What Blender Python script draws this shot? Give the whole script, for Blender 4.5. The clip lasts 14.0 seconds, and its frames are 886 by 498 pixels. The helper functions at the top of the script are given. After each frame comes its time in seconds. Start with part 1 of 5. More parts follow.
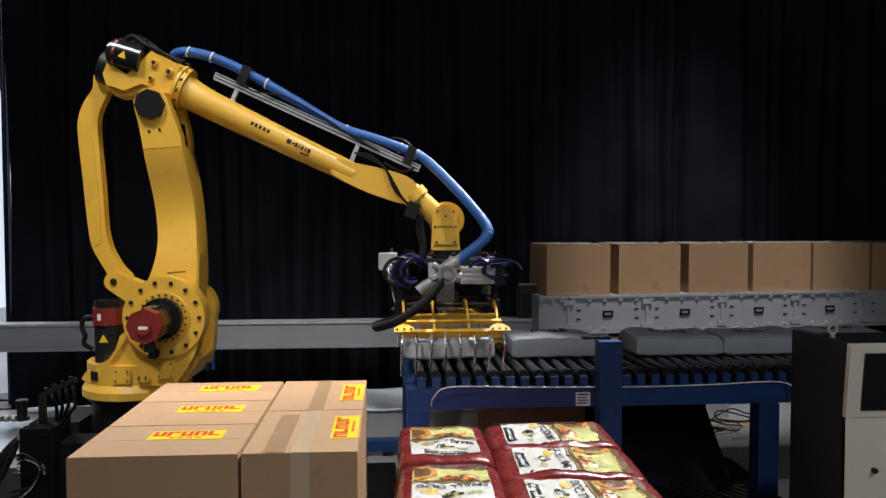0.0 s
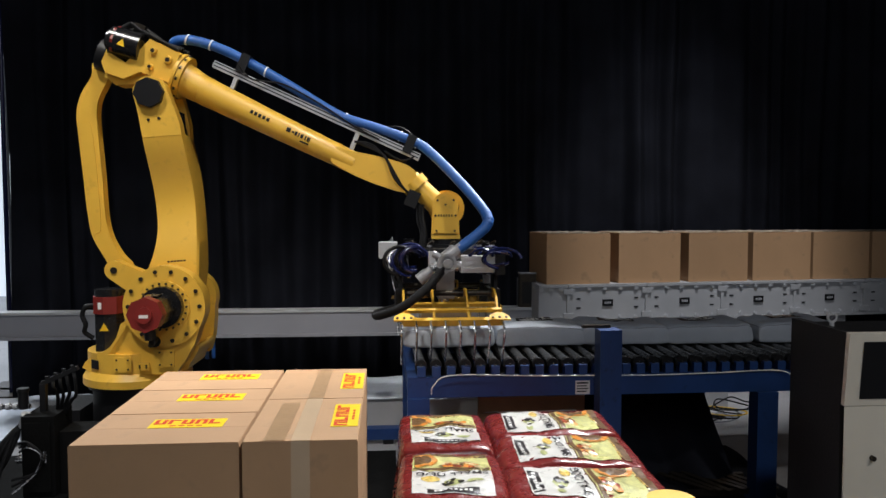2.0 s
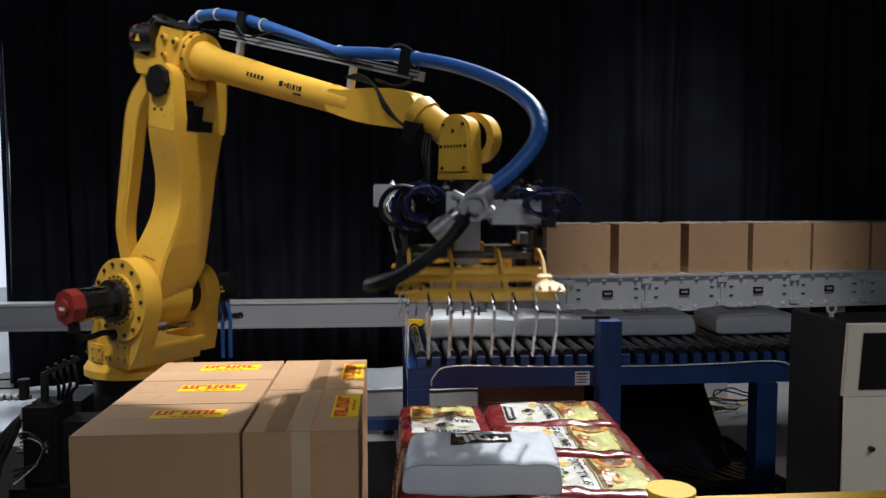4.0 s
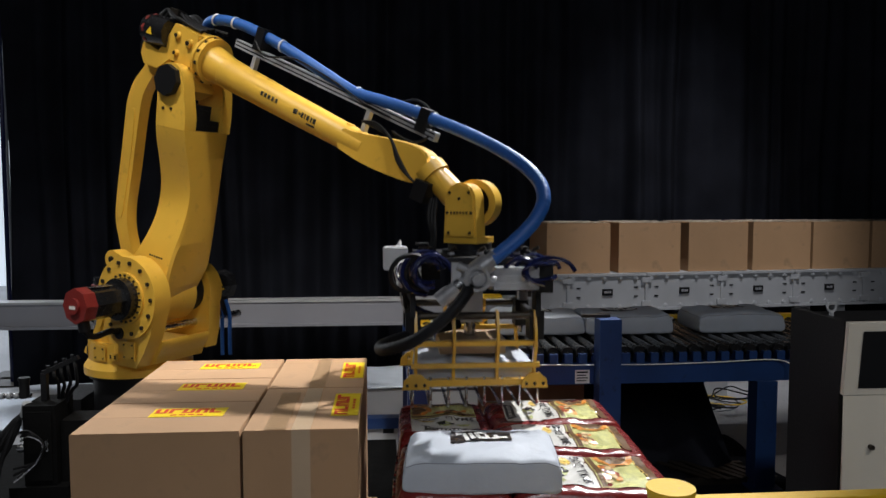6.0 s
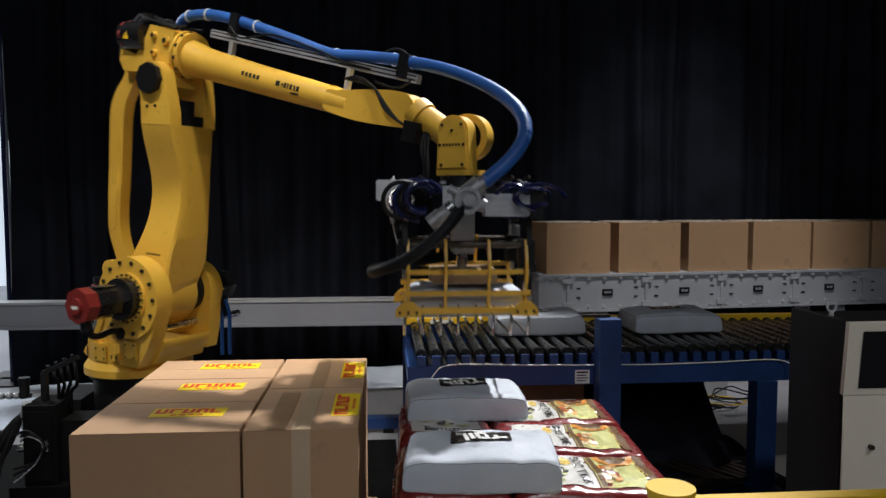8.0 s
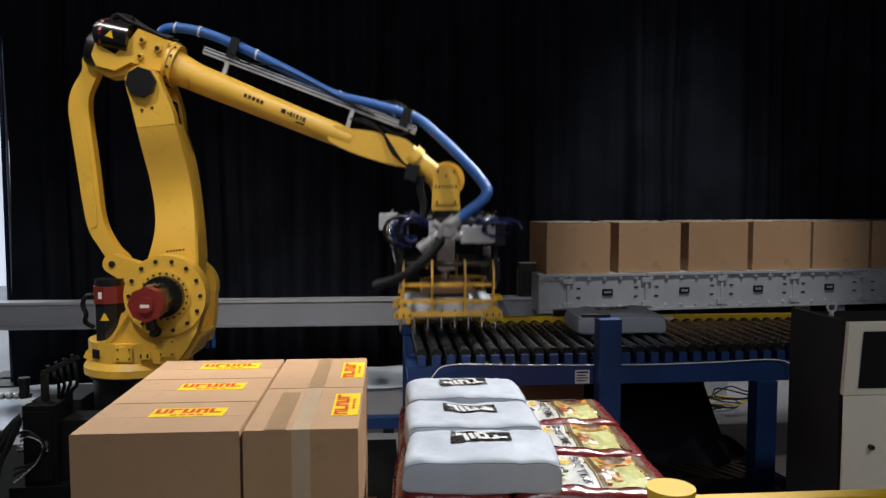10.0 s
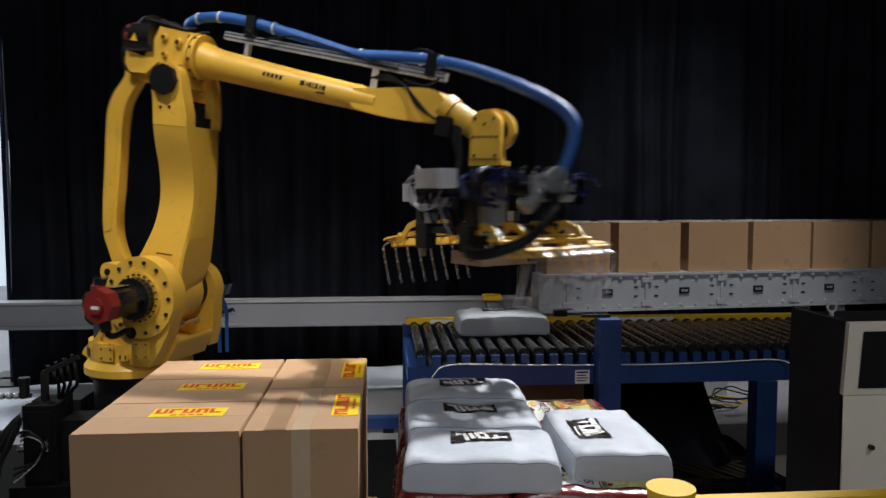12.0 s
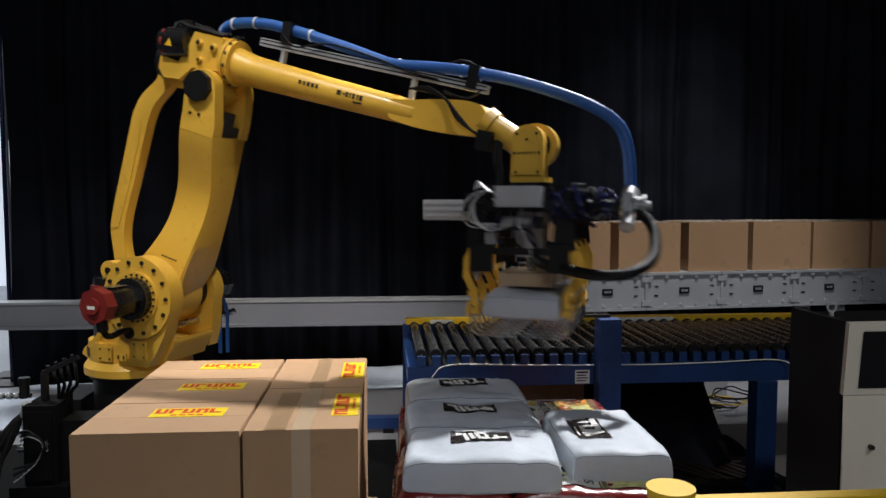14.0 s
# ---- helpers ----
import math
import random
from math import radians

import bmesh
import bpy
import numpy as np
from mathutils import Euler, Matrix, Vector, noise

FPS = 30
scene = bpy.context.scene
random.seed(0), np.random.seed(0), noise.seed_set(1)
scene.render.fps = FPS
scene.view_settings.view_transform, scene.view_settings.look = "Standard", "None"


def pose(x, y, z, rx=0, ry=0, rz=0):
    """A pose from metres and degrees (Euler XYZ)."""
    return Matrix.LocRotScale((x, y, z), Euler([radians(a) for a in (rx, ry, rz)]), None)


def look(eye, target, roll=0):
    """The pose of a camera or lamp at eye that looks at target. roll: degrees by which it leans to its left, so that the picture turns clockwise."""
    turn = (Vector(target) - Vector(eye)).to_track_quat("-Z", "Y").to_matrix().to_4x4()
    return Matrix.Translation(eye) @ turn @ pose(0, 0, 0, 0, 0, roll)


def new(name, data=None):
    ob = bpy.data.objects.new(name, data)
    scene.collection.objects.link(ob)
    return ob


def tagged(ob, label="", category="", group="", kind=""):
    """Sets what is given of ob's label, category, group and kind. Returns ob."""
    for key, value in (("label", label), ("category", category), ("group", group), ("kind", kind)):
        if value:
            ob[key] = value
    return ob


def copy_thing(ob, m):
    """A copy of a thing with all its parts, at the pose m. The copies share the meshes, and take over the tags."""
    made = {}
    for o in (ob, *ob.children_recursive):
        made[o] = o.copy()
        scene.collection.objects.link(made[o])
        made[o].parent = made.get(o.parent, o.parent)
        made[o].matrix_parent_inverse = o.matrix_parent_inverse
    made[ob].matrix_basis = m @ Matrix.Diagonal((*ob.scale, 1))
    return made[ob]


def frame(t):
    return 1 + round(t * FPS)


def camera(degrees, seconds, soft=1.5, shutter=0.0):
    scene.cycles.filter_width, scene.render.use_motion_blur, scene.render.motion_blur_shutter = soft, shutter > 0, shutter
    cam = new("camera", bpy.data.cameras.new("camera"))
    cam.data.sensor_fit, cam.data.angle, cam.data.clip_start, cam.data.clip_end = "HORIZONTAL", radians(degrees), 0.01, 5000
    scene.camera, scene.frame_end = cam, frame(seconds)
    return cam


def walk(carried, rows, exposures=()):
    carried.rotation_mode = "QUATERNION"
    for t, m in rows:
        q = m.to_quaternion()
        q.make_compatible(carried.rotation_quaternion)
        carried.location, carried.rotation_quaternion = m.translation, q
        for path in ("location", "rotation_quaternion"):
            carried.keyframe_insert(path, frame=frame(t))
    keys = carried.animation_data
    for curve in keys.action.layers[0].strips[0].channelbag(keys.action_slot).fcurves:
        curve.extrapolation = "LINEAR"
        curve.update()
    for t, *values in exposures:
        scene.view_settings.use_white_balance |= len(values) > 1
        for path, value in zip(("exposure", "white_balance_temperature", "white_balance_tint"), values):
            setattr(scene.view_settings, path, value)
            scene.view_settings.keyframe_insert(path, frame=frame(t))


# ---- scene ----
SECONDS = 14.0
cam = camera(60.3, SECONDS, soft=1.5, shutter=0.5)
TURN = 4.574


def eye_pose(horizon):
    """The camera's pose when it looks down by the given share of its focal length."""
    return pose(0, 0, 1.55, 90 - math.degrees(math.atan(horizon)), 0, -TURN)


walk(cam, [(0.0, eye_pose(0.0418)), (0.5, eye_pose(0.0475)), (1.0, eye_pose(0.0497)), (1.5, eye_pose(0.0537)),
           (2.0, eye_pose(0.0566)), (2.5, eye_pose(0.0600)), (3.0, eye_pose(0.0634)), (4.0, eye_pose(0.0683)),
           (5.3, eye_pose(0.0702)), (7.0, eye_pose(0.0702)), (14.0, eye_pose(0.0702))],
     exposures=((0.0, 0.2), (2.5, 0.2), (5.3, 0.06), (14.0, 0.04)))

# ---- light ----
world = bpy.data.worlds.new("hall_air")
scene.world = world
world.use_nodes = True
world.node_tree.nodes["Background"].inputs[0].default_value = (0.5, 0.6, 0.8, 1)
world.node_tree.nodes["Background"].inputs[1].default_value = 0.02
scene.view_settings.exposure = 0.0


def area(name, at, aim, size, watts, colour):
    data = bpy.data.lights.new(name, "AREA")
    data.energy, data.size, data.color = watts, size, colour
    ob = new(name, data)
    ob.matrix_world = look(at, aim)
    return ob


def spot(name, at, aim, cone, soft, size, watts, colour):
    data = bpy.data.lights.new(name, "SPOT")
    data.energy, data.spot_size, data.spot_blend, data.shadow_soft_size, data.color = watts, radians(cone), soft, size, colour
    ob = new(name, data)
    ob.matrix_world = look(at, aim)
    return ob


spot("stage_spot_pallets", (3.7, 6.9, 7.6), (0.0, 2.7, 0.7), 20, 0.4, 0.14, 4450, (0.97, 0.98, 1.0))
spot("stage_spot_robot", (1.5, 0.7, 8.4), (-0.85, 4.2, 1.95), 27, 0.4, 0.20, 880, (1.0, 0.97, 0.93))
spot("stage_spot_left", (-2.8, 0.6, 8.4), (-1.05, 4.2, 1.9), 23, 0.6, 0.20, 1450, (1.0, 0.97, 0.93))
spot("stage_spot_boxes", (2.8, 3.2, 8.6), (2.5, 6.15, 1.05), 21, 0.6, 0.30, 2000, (0.95, 0.96, 1.0))
# Added fill on the console front, from no known lamp.
spot("console_fill_spot", (4.6, -1.6, 7.0), (2.4, 2.7, 0.9), 15, 0.7, 0.20, 520, (1.0, 0.97, 0.92))
spot("stage_wash_curtain", (3.2, 5.6, 5.3), (3.4, 6.7, 4.9), 80, 0.9, 0.2, 20, (0.55, 0.72, 1.0))
# Front fill kept to the pallets, added without a known source.
spot("front_fill_spot", (0.3, -2.5, 5.2), (0.2, 2.4, 0.3), 24, 0.5, 0.35, 85, (0.93, 0.95, 1.0))
area("hall_light_west", (-6.3, 8.6, 5.0), (-3.2, 5.6, 0.3), 1.6, 300, (0.9, 0.95, 1.0))
# Soft front fill in place of the hall's own unseen lighting.
area("hall_fill", (0.6, -4.2, 5.2), (0.8, 4.0, 0.6), 3.5, 105, (0.88, 0.93, 1.0))

# ---- materials ----


def material(name, colour, rough=0.5, metal=0.0, vary=0.12, scale=6.0, bump=0.05, fine=90.0, coat=0.0, spread=0.0, wear=None, spec=0.5):
    """A surface with soft blotches, fine grain in gloss and relief, and optionally a second colour in worn patches."""
    m = bpy.data.materials.new(name)
    m.use_nodes = True
    nt = m.node_tree
    b = nt.nodes["Principled BSDF"]
    b.inputs["Metallic"].default_value = metal
    b.inputs["Specular IOR Level"].default_value = spec
    b.inputs["Coat Weight"].default_value = coat
    b.inputs["Coat Roughness"].default_value = 0.15
    tc = nt.nodes.new("ShaderNodeTexCoord")
    n1 = nt.nodes.new("ShaderNodeTexNoise")
    n1.inputs["Scale"].default_value = scale
    n1.inputs["Detail"].default_value = 5
    n2 = nt.nodes.new("ShaderNodeTexNoise")
    n2.inputs["Scale"].default_value = fine
    n2.inputs["Detail"].default_value = 3
    nt.links.new(tc.outputs["Object"], n1.inputs["Vector"])
    nt.links.new(tc.outputs["Object"], n2.inputs["Vector"])
    hsv = nt.nodes.new("ShaderNodeHueSaturation")
    hsv.inputs["Color"].default_value = (*colour, 1)
    mr = nt.nodes.new("ShaderNodeMapRange")
    mr.inputs[1].default_value, mr.inputs[2].default_value = 0.3, 0.7
    mr.inputs[3].default_value, mr.inputs[4].default_value = 1 - vary, 1 + vary
    nt.links.new(n1.outputs[0], mr.inputs[0])
    value = mr.outputs[0]
    if spread:
        info = nt.nodes.new("ShaderNodeObjectInfo")
        ms = nt.nodes.new("ShaderNodeMapRange")
        ms.inputs[3].default_value, ms.inputs[4].default_value = 1 - spread, 1 + spread
        nt.links.new(info.outputs["Random"], ms.inputs[0])
        mul = nt.nodes.new("ShaderNodeMath")
        mul.operation = "MULTIPLY"
        nt.links.new(value, mul.inputs[0])
        nt.links.new(ms.outputs[0], mul.inputs[1])
        value = mul.outputs[0]
    nt.links.new(value, hsv.inputs["Value"])
    colour_out = hsv.outputs[0]
    if wear:
        mix = nt.nodes.new("ShaderNodeMix")
        mix.data_type = "RGBA"
        ramp = nt.nodes.new("ShaderNodeMapRange")
        ramp.inputs[1].default_value, ramp.inputs[2].default_value = 0.60, 0.72
        n3 = nt.nodes.new("ShaderNodeTexNoise")
        n3.inputs["Scale"].default_value = scale * 4
        n3.inputs["Detail"].default_value = 8
        nt.links.new(tc.outputs["Object"], n3.inputs["Vector"])
        nt.links.new(n3.outputs[0], ramp.inputs[0])
        nt.links.new(ramp.outputs[0], mix.inputs[0])
        nt.links.new(colour_out, mix.inputs[6])
        mix.inputs[7].default_value = (*wear, 1)
        colour_out = mix.outputs[2]
    nt.links.new(colour_out, b.inputs["Base Color"])
    rr = nt.nodes.new("ShaderNodeMapRange")
    rr.inputs[3].default_value, rr.inputs[4].default_value = max(rough - 0.12, 0.03), min(rough + 0.12, 1)
    nt.links.new(n2.outputs[0], rr.inputs[0])
    nt.links.new(rr.outputs[0], b.inputs["Roughness"])
    if bump:
        bp = nt.nodes.new("ShaderNodeBump")
        bp.inputs["Strength"].default_value = bump
        bp.inputs["Distance"].default_value = 0.01
        nt.links.new(n2.outputs[0], bp.inputs["Height"])
        nt.links.new(bp.outputs[0], b.inputs["Normal"])
    return m


def glow(name, colour, strength):
    m = bpy.data.materials.new(name)
    m.use_nodes = True
    b = m.node_tree.nodes["Principled BSDF"]
    b.inputs["Base Color"].default_value = (*colour, 1)
    b.inputs["Emission Color"].default_value = (*colour, 1)
    b.inputs["Emission Strength"].default_value = strength
    return m


YELLOW = material("robot_yellow_paint", (0.78, 0.455, 0.055), 0.40, 0, 0.06, 5, 0.03, 160, 0.2, wear=(0.68, 0.39, 0.05))
BLACK = material("black_plastic", (0.008, 0.008, 0.009), 0.45, 0, 0.2, 8, 0.06, spec=0.3)
RUBBER = material("black_rubber", (0.006, 0.006, 0.007), 0.6, 0, 0.2, 20, 0.1, spec=0.25)
MOTOR = material("motor_black_paint", (0.010, 0.010, 0.011), 0.24, 0, 0.2, 14, 0.02, spec=0.5)
RED = material("motor_red_plastic", (0.20, 0.018, 0.014), 0.45, 0, 0.12, 18, 0.04)
STEEL = material("bright_steel", (0.62, 0.62, 0.63), 0.25, 1, 0.1, 12, 0.05)
ALU = material("brushed_aluminium", (0.50, 0.51, 0.53), 0.38, 0.30, 0.1, 9, 0.08)
CAST = material("cast_aluminium", (0.33, 0.33, 0.34), 0.42, 0.45, 0.18, 30, 0.12)
DARKSTEEL = material("dark_bolt_steel", (0.06, 0.05, 0.04), 0.4, 0.8, 0.2, 30, 0.05)
HOSE = material("blue_hose", (0.018, 0.105, 0.38), 0.5, 0, 0.08, 25, 0.06, 260)
WHITE = material("white_label", (0.78, 0.77, 0.74), 0.5, 0, 0.05, 12, 0.02)
BOARD = material("brown_cardboard", (0.43, 0.255, 0.132), 0.78, 0, 0.07, 3, 0.06, 140, spread=0.06, wear=(0.36, 0.22, 0.12))
TAPE = material("clear_brown_tape", (0.37, 0.235, 0.13), 0.34, 0, 0.1, 9, 0.12, 60, spec=0.35)
# Pale colour carries the white glints of the clear tape.
CLEAR_TAPE_GLINTS = material("pale_glint_clear_tape", (0.62, 0.53, 0.42), 0.15, 0, 0.5, 26, 0.8, 40)
SEAM = material("grey_seam_thread", (0.24, 0.25, 0.275), 0.8, 0, 0.1, 30, 0.1)
SHEETING = material("pale_plastic_sheeting", (0.62, 0.68, 0.78), 0.35, 0, 0.12, 5, 0.3, 12)
PALE_BOARD = material("pale_cardboard_under_tape", (0.50, 0.36, 0.23), 0.35, 0, 0.06, 6, 0.05)
LABEL_YELLOW = material("yellow_paper_label", (0.85, 0.60, 0.01), 0.5, 0, 0.03, 8, 0.02)
LABEL_RED = material("red_print", (0.62, 0.03, 0.015), 0.5, 0, 0.03, 8, 0.0)
MAROON = material("maroon_bag_film", (0.200, 0.020, 0.018), 0.26, 0, 0.15, 9, 0.55, 17, 0.4)
GREYCLOTH = material("light_grey_bag_fabric", (0.49, 0.52, 0.57), 0.6, 0, 0.07, 7, 0.5, 16, spread=0.03)
CONV_BLUE = material("conveyor_blue_paint", (0.013, 0.044, 0.155), 0.42, 0, 0.15, 6, 0.05, 120, wear=(0.009, 0.028, 0.10))
ROLLER = material("worn_roller_steel", (0.14, 0.138, 0.135), 0.25, 0.8, 0.25, 10, 0.06, spread=0.2)
GREYPAINT = material("grey_conveyor_paint", (0.43, 0.435, 0.45), 0.5, 0.15, 0.08, 4, 0.05)
RAILPAINT = material("pale_grey_beam_paint", (0.29, 0.295, 0.325), 0.42, 0.2, 0.06, 3, 0.03)
SAFETY = material("safety_yellow_paint", (0.82, 0.50, 0.02), 0.42, 0, 0.06, 7, 0.03, wear=(0.6, 0.42, 0.1))
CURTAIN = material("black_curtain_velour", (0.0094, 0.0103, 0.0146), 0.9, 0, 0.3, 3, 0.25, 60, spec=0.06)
FLOOR = material("polished_grey_concrete", (0.30, 0.30, 0.31), 0.32, 0, 0.22, 1.3, 0.05, 40, wear=(0.20, 0.20, 0.21))
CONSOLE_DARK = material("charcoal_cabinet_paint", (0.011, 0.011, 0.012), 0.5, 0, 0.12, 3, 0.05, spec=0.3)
CONSOLE_CREAM = material("cream_cabinet_paint", (0.62, 0.58, 0.50), 0.48, 0, 0.05, 3, 0.03)
GLASS_DARK = material("dark_screen_glass", (0.008, 0.008, 0.009), 0.12, 0, 0.1, 3, 0.0)
WOOD = material("pallet_wood", (0.30, 0.20, 0.11), 0.75, 0, 0.2, 4, 0.2, 50, spread=0.12)
DULL_BLACK = material("dull_black", (0.006, 0.006, 0.006), 0.9, 0, 0.3, 6, 0.2, 60, spec=0.08)
PRINT_RED = material("print_red_brown", (0.42, 0.07, 0.02), 0.3, 0, 0.3, 60, 0.2, 26, 0.3)
PRINT_CREAM = material("print_cream", (0.80, 0.62, 0.34), 0.3, 0, 0.2, 60, 0.2, 26, 0.3)
PRINT_FIELD = material("print_pale_field", (0.66, 0.64, 0.26), 0.3, 0, 0.25, 30, 0.25, 26, 0.3)
CABLE_BLUE = material("dark_blue_cable", (0.008, 0.012, 0.055), 0.2, 0, 0.1, 30, 0.03)
HALLWALL = material("hall_wall_paint", (0.10, 0.10, 0.11), 0.8, 0, 0.1, 1, 0.04)
# Emission stands in for the light on the distant hall wall.
HALLLIT = glow("glowing_hall_distance", (0.62, 0.70, 0.82), 0.9)
ORANGE = material("orange_banner_cloth", (0.65, 0.08, 0.02), 0.7, 0, 0.05, 5, 0.02)
PRINT_YELLOW = material("print_yellow", (0.78, 0.55, 0.14), 0.3, 0, 0.45, 55, 0.25, 26, 0.3)
PRINT_GREEN = material("print_pale_green", (0.50, 0.52, 0.22), 0.3, 0, 0.3, 50, 0.25, 26, 0.3)
PRINT_ORANGE = material("print_orange", (0.76, 0.30, 0.05), 0.3, 0, 0.3, 60, 0.25, 26, 0.3)
PRINT_WHITE = material("print_white", (0.75, 0.73, 0.68), 0.3, 0, 0.05, 20, 0.25, 26, 0.3)
PRINT_BLACK = material("print_black", (0.02, 0.015, 0.015), 0.3, 0, 0.1, 20, 0.1, 26, 0.3)
PRINT_BROWN = material("print_brown", (0.16, 0.085, 0.035), 0.3, 0, 0.4, 70, 0.2, 26, 0.3)

# ---- mesh tools ----


def finish(bm, mat, name, bevel=0.0):
    if bevel:
        edges = [e for e in bm.edges if len(e.link_faces) == 2 and e.calc_face_angle(0) > 0.6]
        bmesh.ops.bevel(bm, geom=edges, offset=bevel, segments=2, affect="EDGES", clamp_overlap=True)
    bmesh.ops.recalc_face_normals(bm, faces=bm.faces)
    me = bpy.data.meshes.new(name)
    bm.to_mesh(me)
    bm.free()
    me.materials.append(mat)
    me.shade_smooth()
    me.set_sharp_from_angle(angle=radians(32))
    return me


def part(name, bm, mat, parent=None, label="", bevel=0.0, at=None):
    ob = new(name, finish(bm, mat, name, bevel))
    if parent:
        ob.parent = parent
    if at is not None:
        ob.matrix_basis = at
    return tagged(ob, label)


def thing(name, label, category, at=None, group="", kind=""):
    ob = new(name)
    ob.empty_display_size = 0.1
    if at is not None:
        ob.matrix_basis = at
    return tagged(ob, label, category, group, kind)


def box(bm, x0, x1, y0, y1, z0, z1, turn=None):
    vs = [bm.verts.new((x, y, z)) for x in (x0, x1) for y in (y0, y1) for z in (z0, z1)]
    for f in ((0, 1, 3, 2), (4, 6, 7, 5), (0, 4, 5, 1), (2, 3, 7, 6), (0, 2, 6, 4), (1, 5, 7, 3)):
        bm.faces.new([vs[i] for i in f])
    if turn is not None:
        bmesh.ops.transform(bm, matrix=turn, verts=vs)
    return bm


def boxm(x0, x1, y0, y1, z0, z1, turn=None):
    return box(bmesh.new(), x0, x1, y0, y1, z0, z1, turn)


def cyl(bm, a, b, r, seg=20, r2=None):
    a, b = Vector(a), Vector(b)
    q = (b - a).to_track_quat("Z", "Y").to_matrix()
    r2 = r if r2 is None else r2
    lo, hi = [], []
    for i in range(seg):
        c = Vector((math.cos(2 * math.pi * i / seg), math.sin(2 * math.pi * i / seg), 0))
        lo.append(bm.verts.new(a + q @ (c * r)))
        hi.append(bm.verts.new(b + q @ (c * r2)))
    for i in range(seg):
        j = (i + 1) % seg
        bm.faces.new((lo[i], lo[j], hi[j], hi[i]))
    bm.faces.new(lo[::-1])
    bm.faces.new(hi)
    return bm


def cylm(a, b, r, seg=20, r2=None):
    return cyl(bmesh.new(), a, b, r, seg, r2)


def ring(bm, a, b, r, hole, seg=32):
    """A tube wall from a to b with an outer and an inner radius."""
    a, b = Vector(a), Vector(b)
    q = (b - a).to_track_quat("Z", "Y").to_matrix()
    loops = []
    for p, rad in ((a, hole), (a, r), (b, r), (b, hole)):
        loops.append([bm.verts.new(p + q @ Vector((rad * math.cos(2 * math.pi * i / seg), rad * math.sin(2 * math.pi * i / seg), 0))) for i in range(seg)])
    for k in range(4):
        u, w = loops[k], loops[(k + 1) % 4]
        for i in range(seg):
            j = (i + 1) % seg
            bm.faces.new((u[i], u[j], w[j], w[i]))
    return bm


def prism(bm, pts, y0, y1):
    """A flat outline in x and z, drawn out from y0 to y1."""
    a = [bm.verts.new((x, y0, z)) for x, z in pts]
    b = [bm.verts.new((x, y1, z)) for x, z in pts]
    n = len(pts)
    for i in range(n):
        j = (i + 1) % n
        bm.faces.new((a[i], a[j], b[j], b[i]))
    bm.faces.new(a[::-1])
    bm.faces.new(b)
    return bm


def prismm(pts, y0, y1):
    return prism(bmesh.new(), pts, y0, y1)


def arc(cx, cz, r, a0, a1, n=10):
    return [(cx + r * math.cos(radians(a0 + (a1 - a0) * i / n)), cz + r * math.sin(radians(a0 + (a1 - a0) * i / n))) for i in range(n + 1)]


def spline(pts, steps=6):
    """A smooth line through the points."""
    pts = [Vector(p) for p in pts]
    out = []
    for i in range(len(pts) - 1):
        p0, p1, p2, p3 = pts[max(i - 1, 0)], pts[i], pts[i + 1], pts[min(i + 2, len(pts) - 1)]
        for k in range(steps):
            t = k / steps
            out.append(0.5 * (2 * p1 + (p2 - p0) * t + (2 * p0 - 5 * p1 + 4 * p2 - p3) * t * t + (3 * p1 - p0 - 3 * p2 + p3) * t ** 3))
    return out + [pts[-1]]


def rounded(pts, steps=4):
    """A closed outline in x and z, smoothed through its corners."""
    n, out = len(pts), []
    for i in range(n):
        p0, p1, p2, p3 = (Vector((*pts[(i + k) % n], 0)) for k in (-1, 0, 1, 2))
        for k in range(steps):
            t = k / steps
            q = 0.5 * (2 * p1 + (p2 - p0) * t + (2 * p0 - 5 * p1 + 4 * p2 - p3) * t * t + (3 * p1 - p0 - 3 * p2 + p3) * t ** 3)
            out.append((q.x, q.y))
    return out


def sweep(bm, pts, r, seg=10, ribs=0.0):
    """A round hose or cable along the points."""
    pts = [Vector(p) for p in pts]
    loops, up = [], Vector((0.13, 0.27, 0.95)).normalized()
    for i, p in enumerate(pts):
        d = (pts[min(i + 1, len(pts) - 1)] - pts[max(i - 1, 0)]).normalized()
        s = d.cross(up)
        s = s.normalized() if s.length > 1e-4 else Vector((1, 0, 0))
        up = s.cross(d).normalized()
        rad = r * (1 + (ribs if i % 2 else -ribs))
        loops.append([bm.verts.new(p + rad * (s * math.cos(2 * math.pi * k / seg) + up * math.sin(2 * math.pi * k / seg))) for k in range(seg)])
    for u, w in zip(loops, loops[1:]):
        for k in range(seg):
            j = (k + 1) % seg
            bm.faces.new((u[k], u[j], w[j], w[k]))
    bm.faces.new(loops[0][::-1])
    bm.faces.new(loops[-1])
    return bm


def hosem(pts, r, seg=10, steps=6, ribs=0.0):
    return sweep(bmesh.new(), spline(pts, steps), r, seg, ribs)


def sheet(bm, nx, ny, at):
    """A grid of nx by ny faces whose corners at(u, v) gives, u and v from 0 to 1."""
    g = [[bm.verts.new(at(i / nx, j / ny)) for j in range(ny + 1)] for i in range(nx + 1)]
    for i in range(nx):
        for j in range(ny):
            bm.faces.new((g[i][j], g[i + 1][j], g[i + 1][j + 1], g[i][j + 1]))
    return bm


def sheetm(nx, ny, at):
    return sheet(bmesh.new(), nx, ny, at)


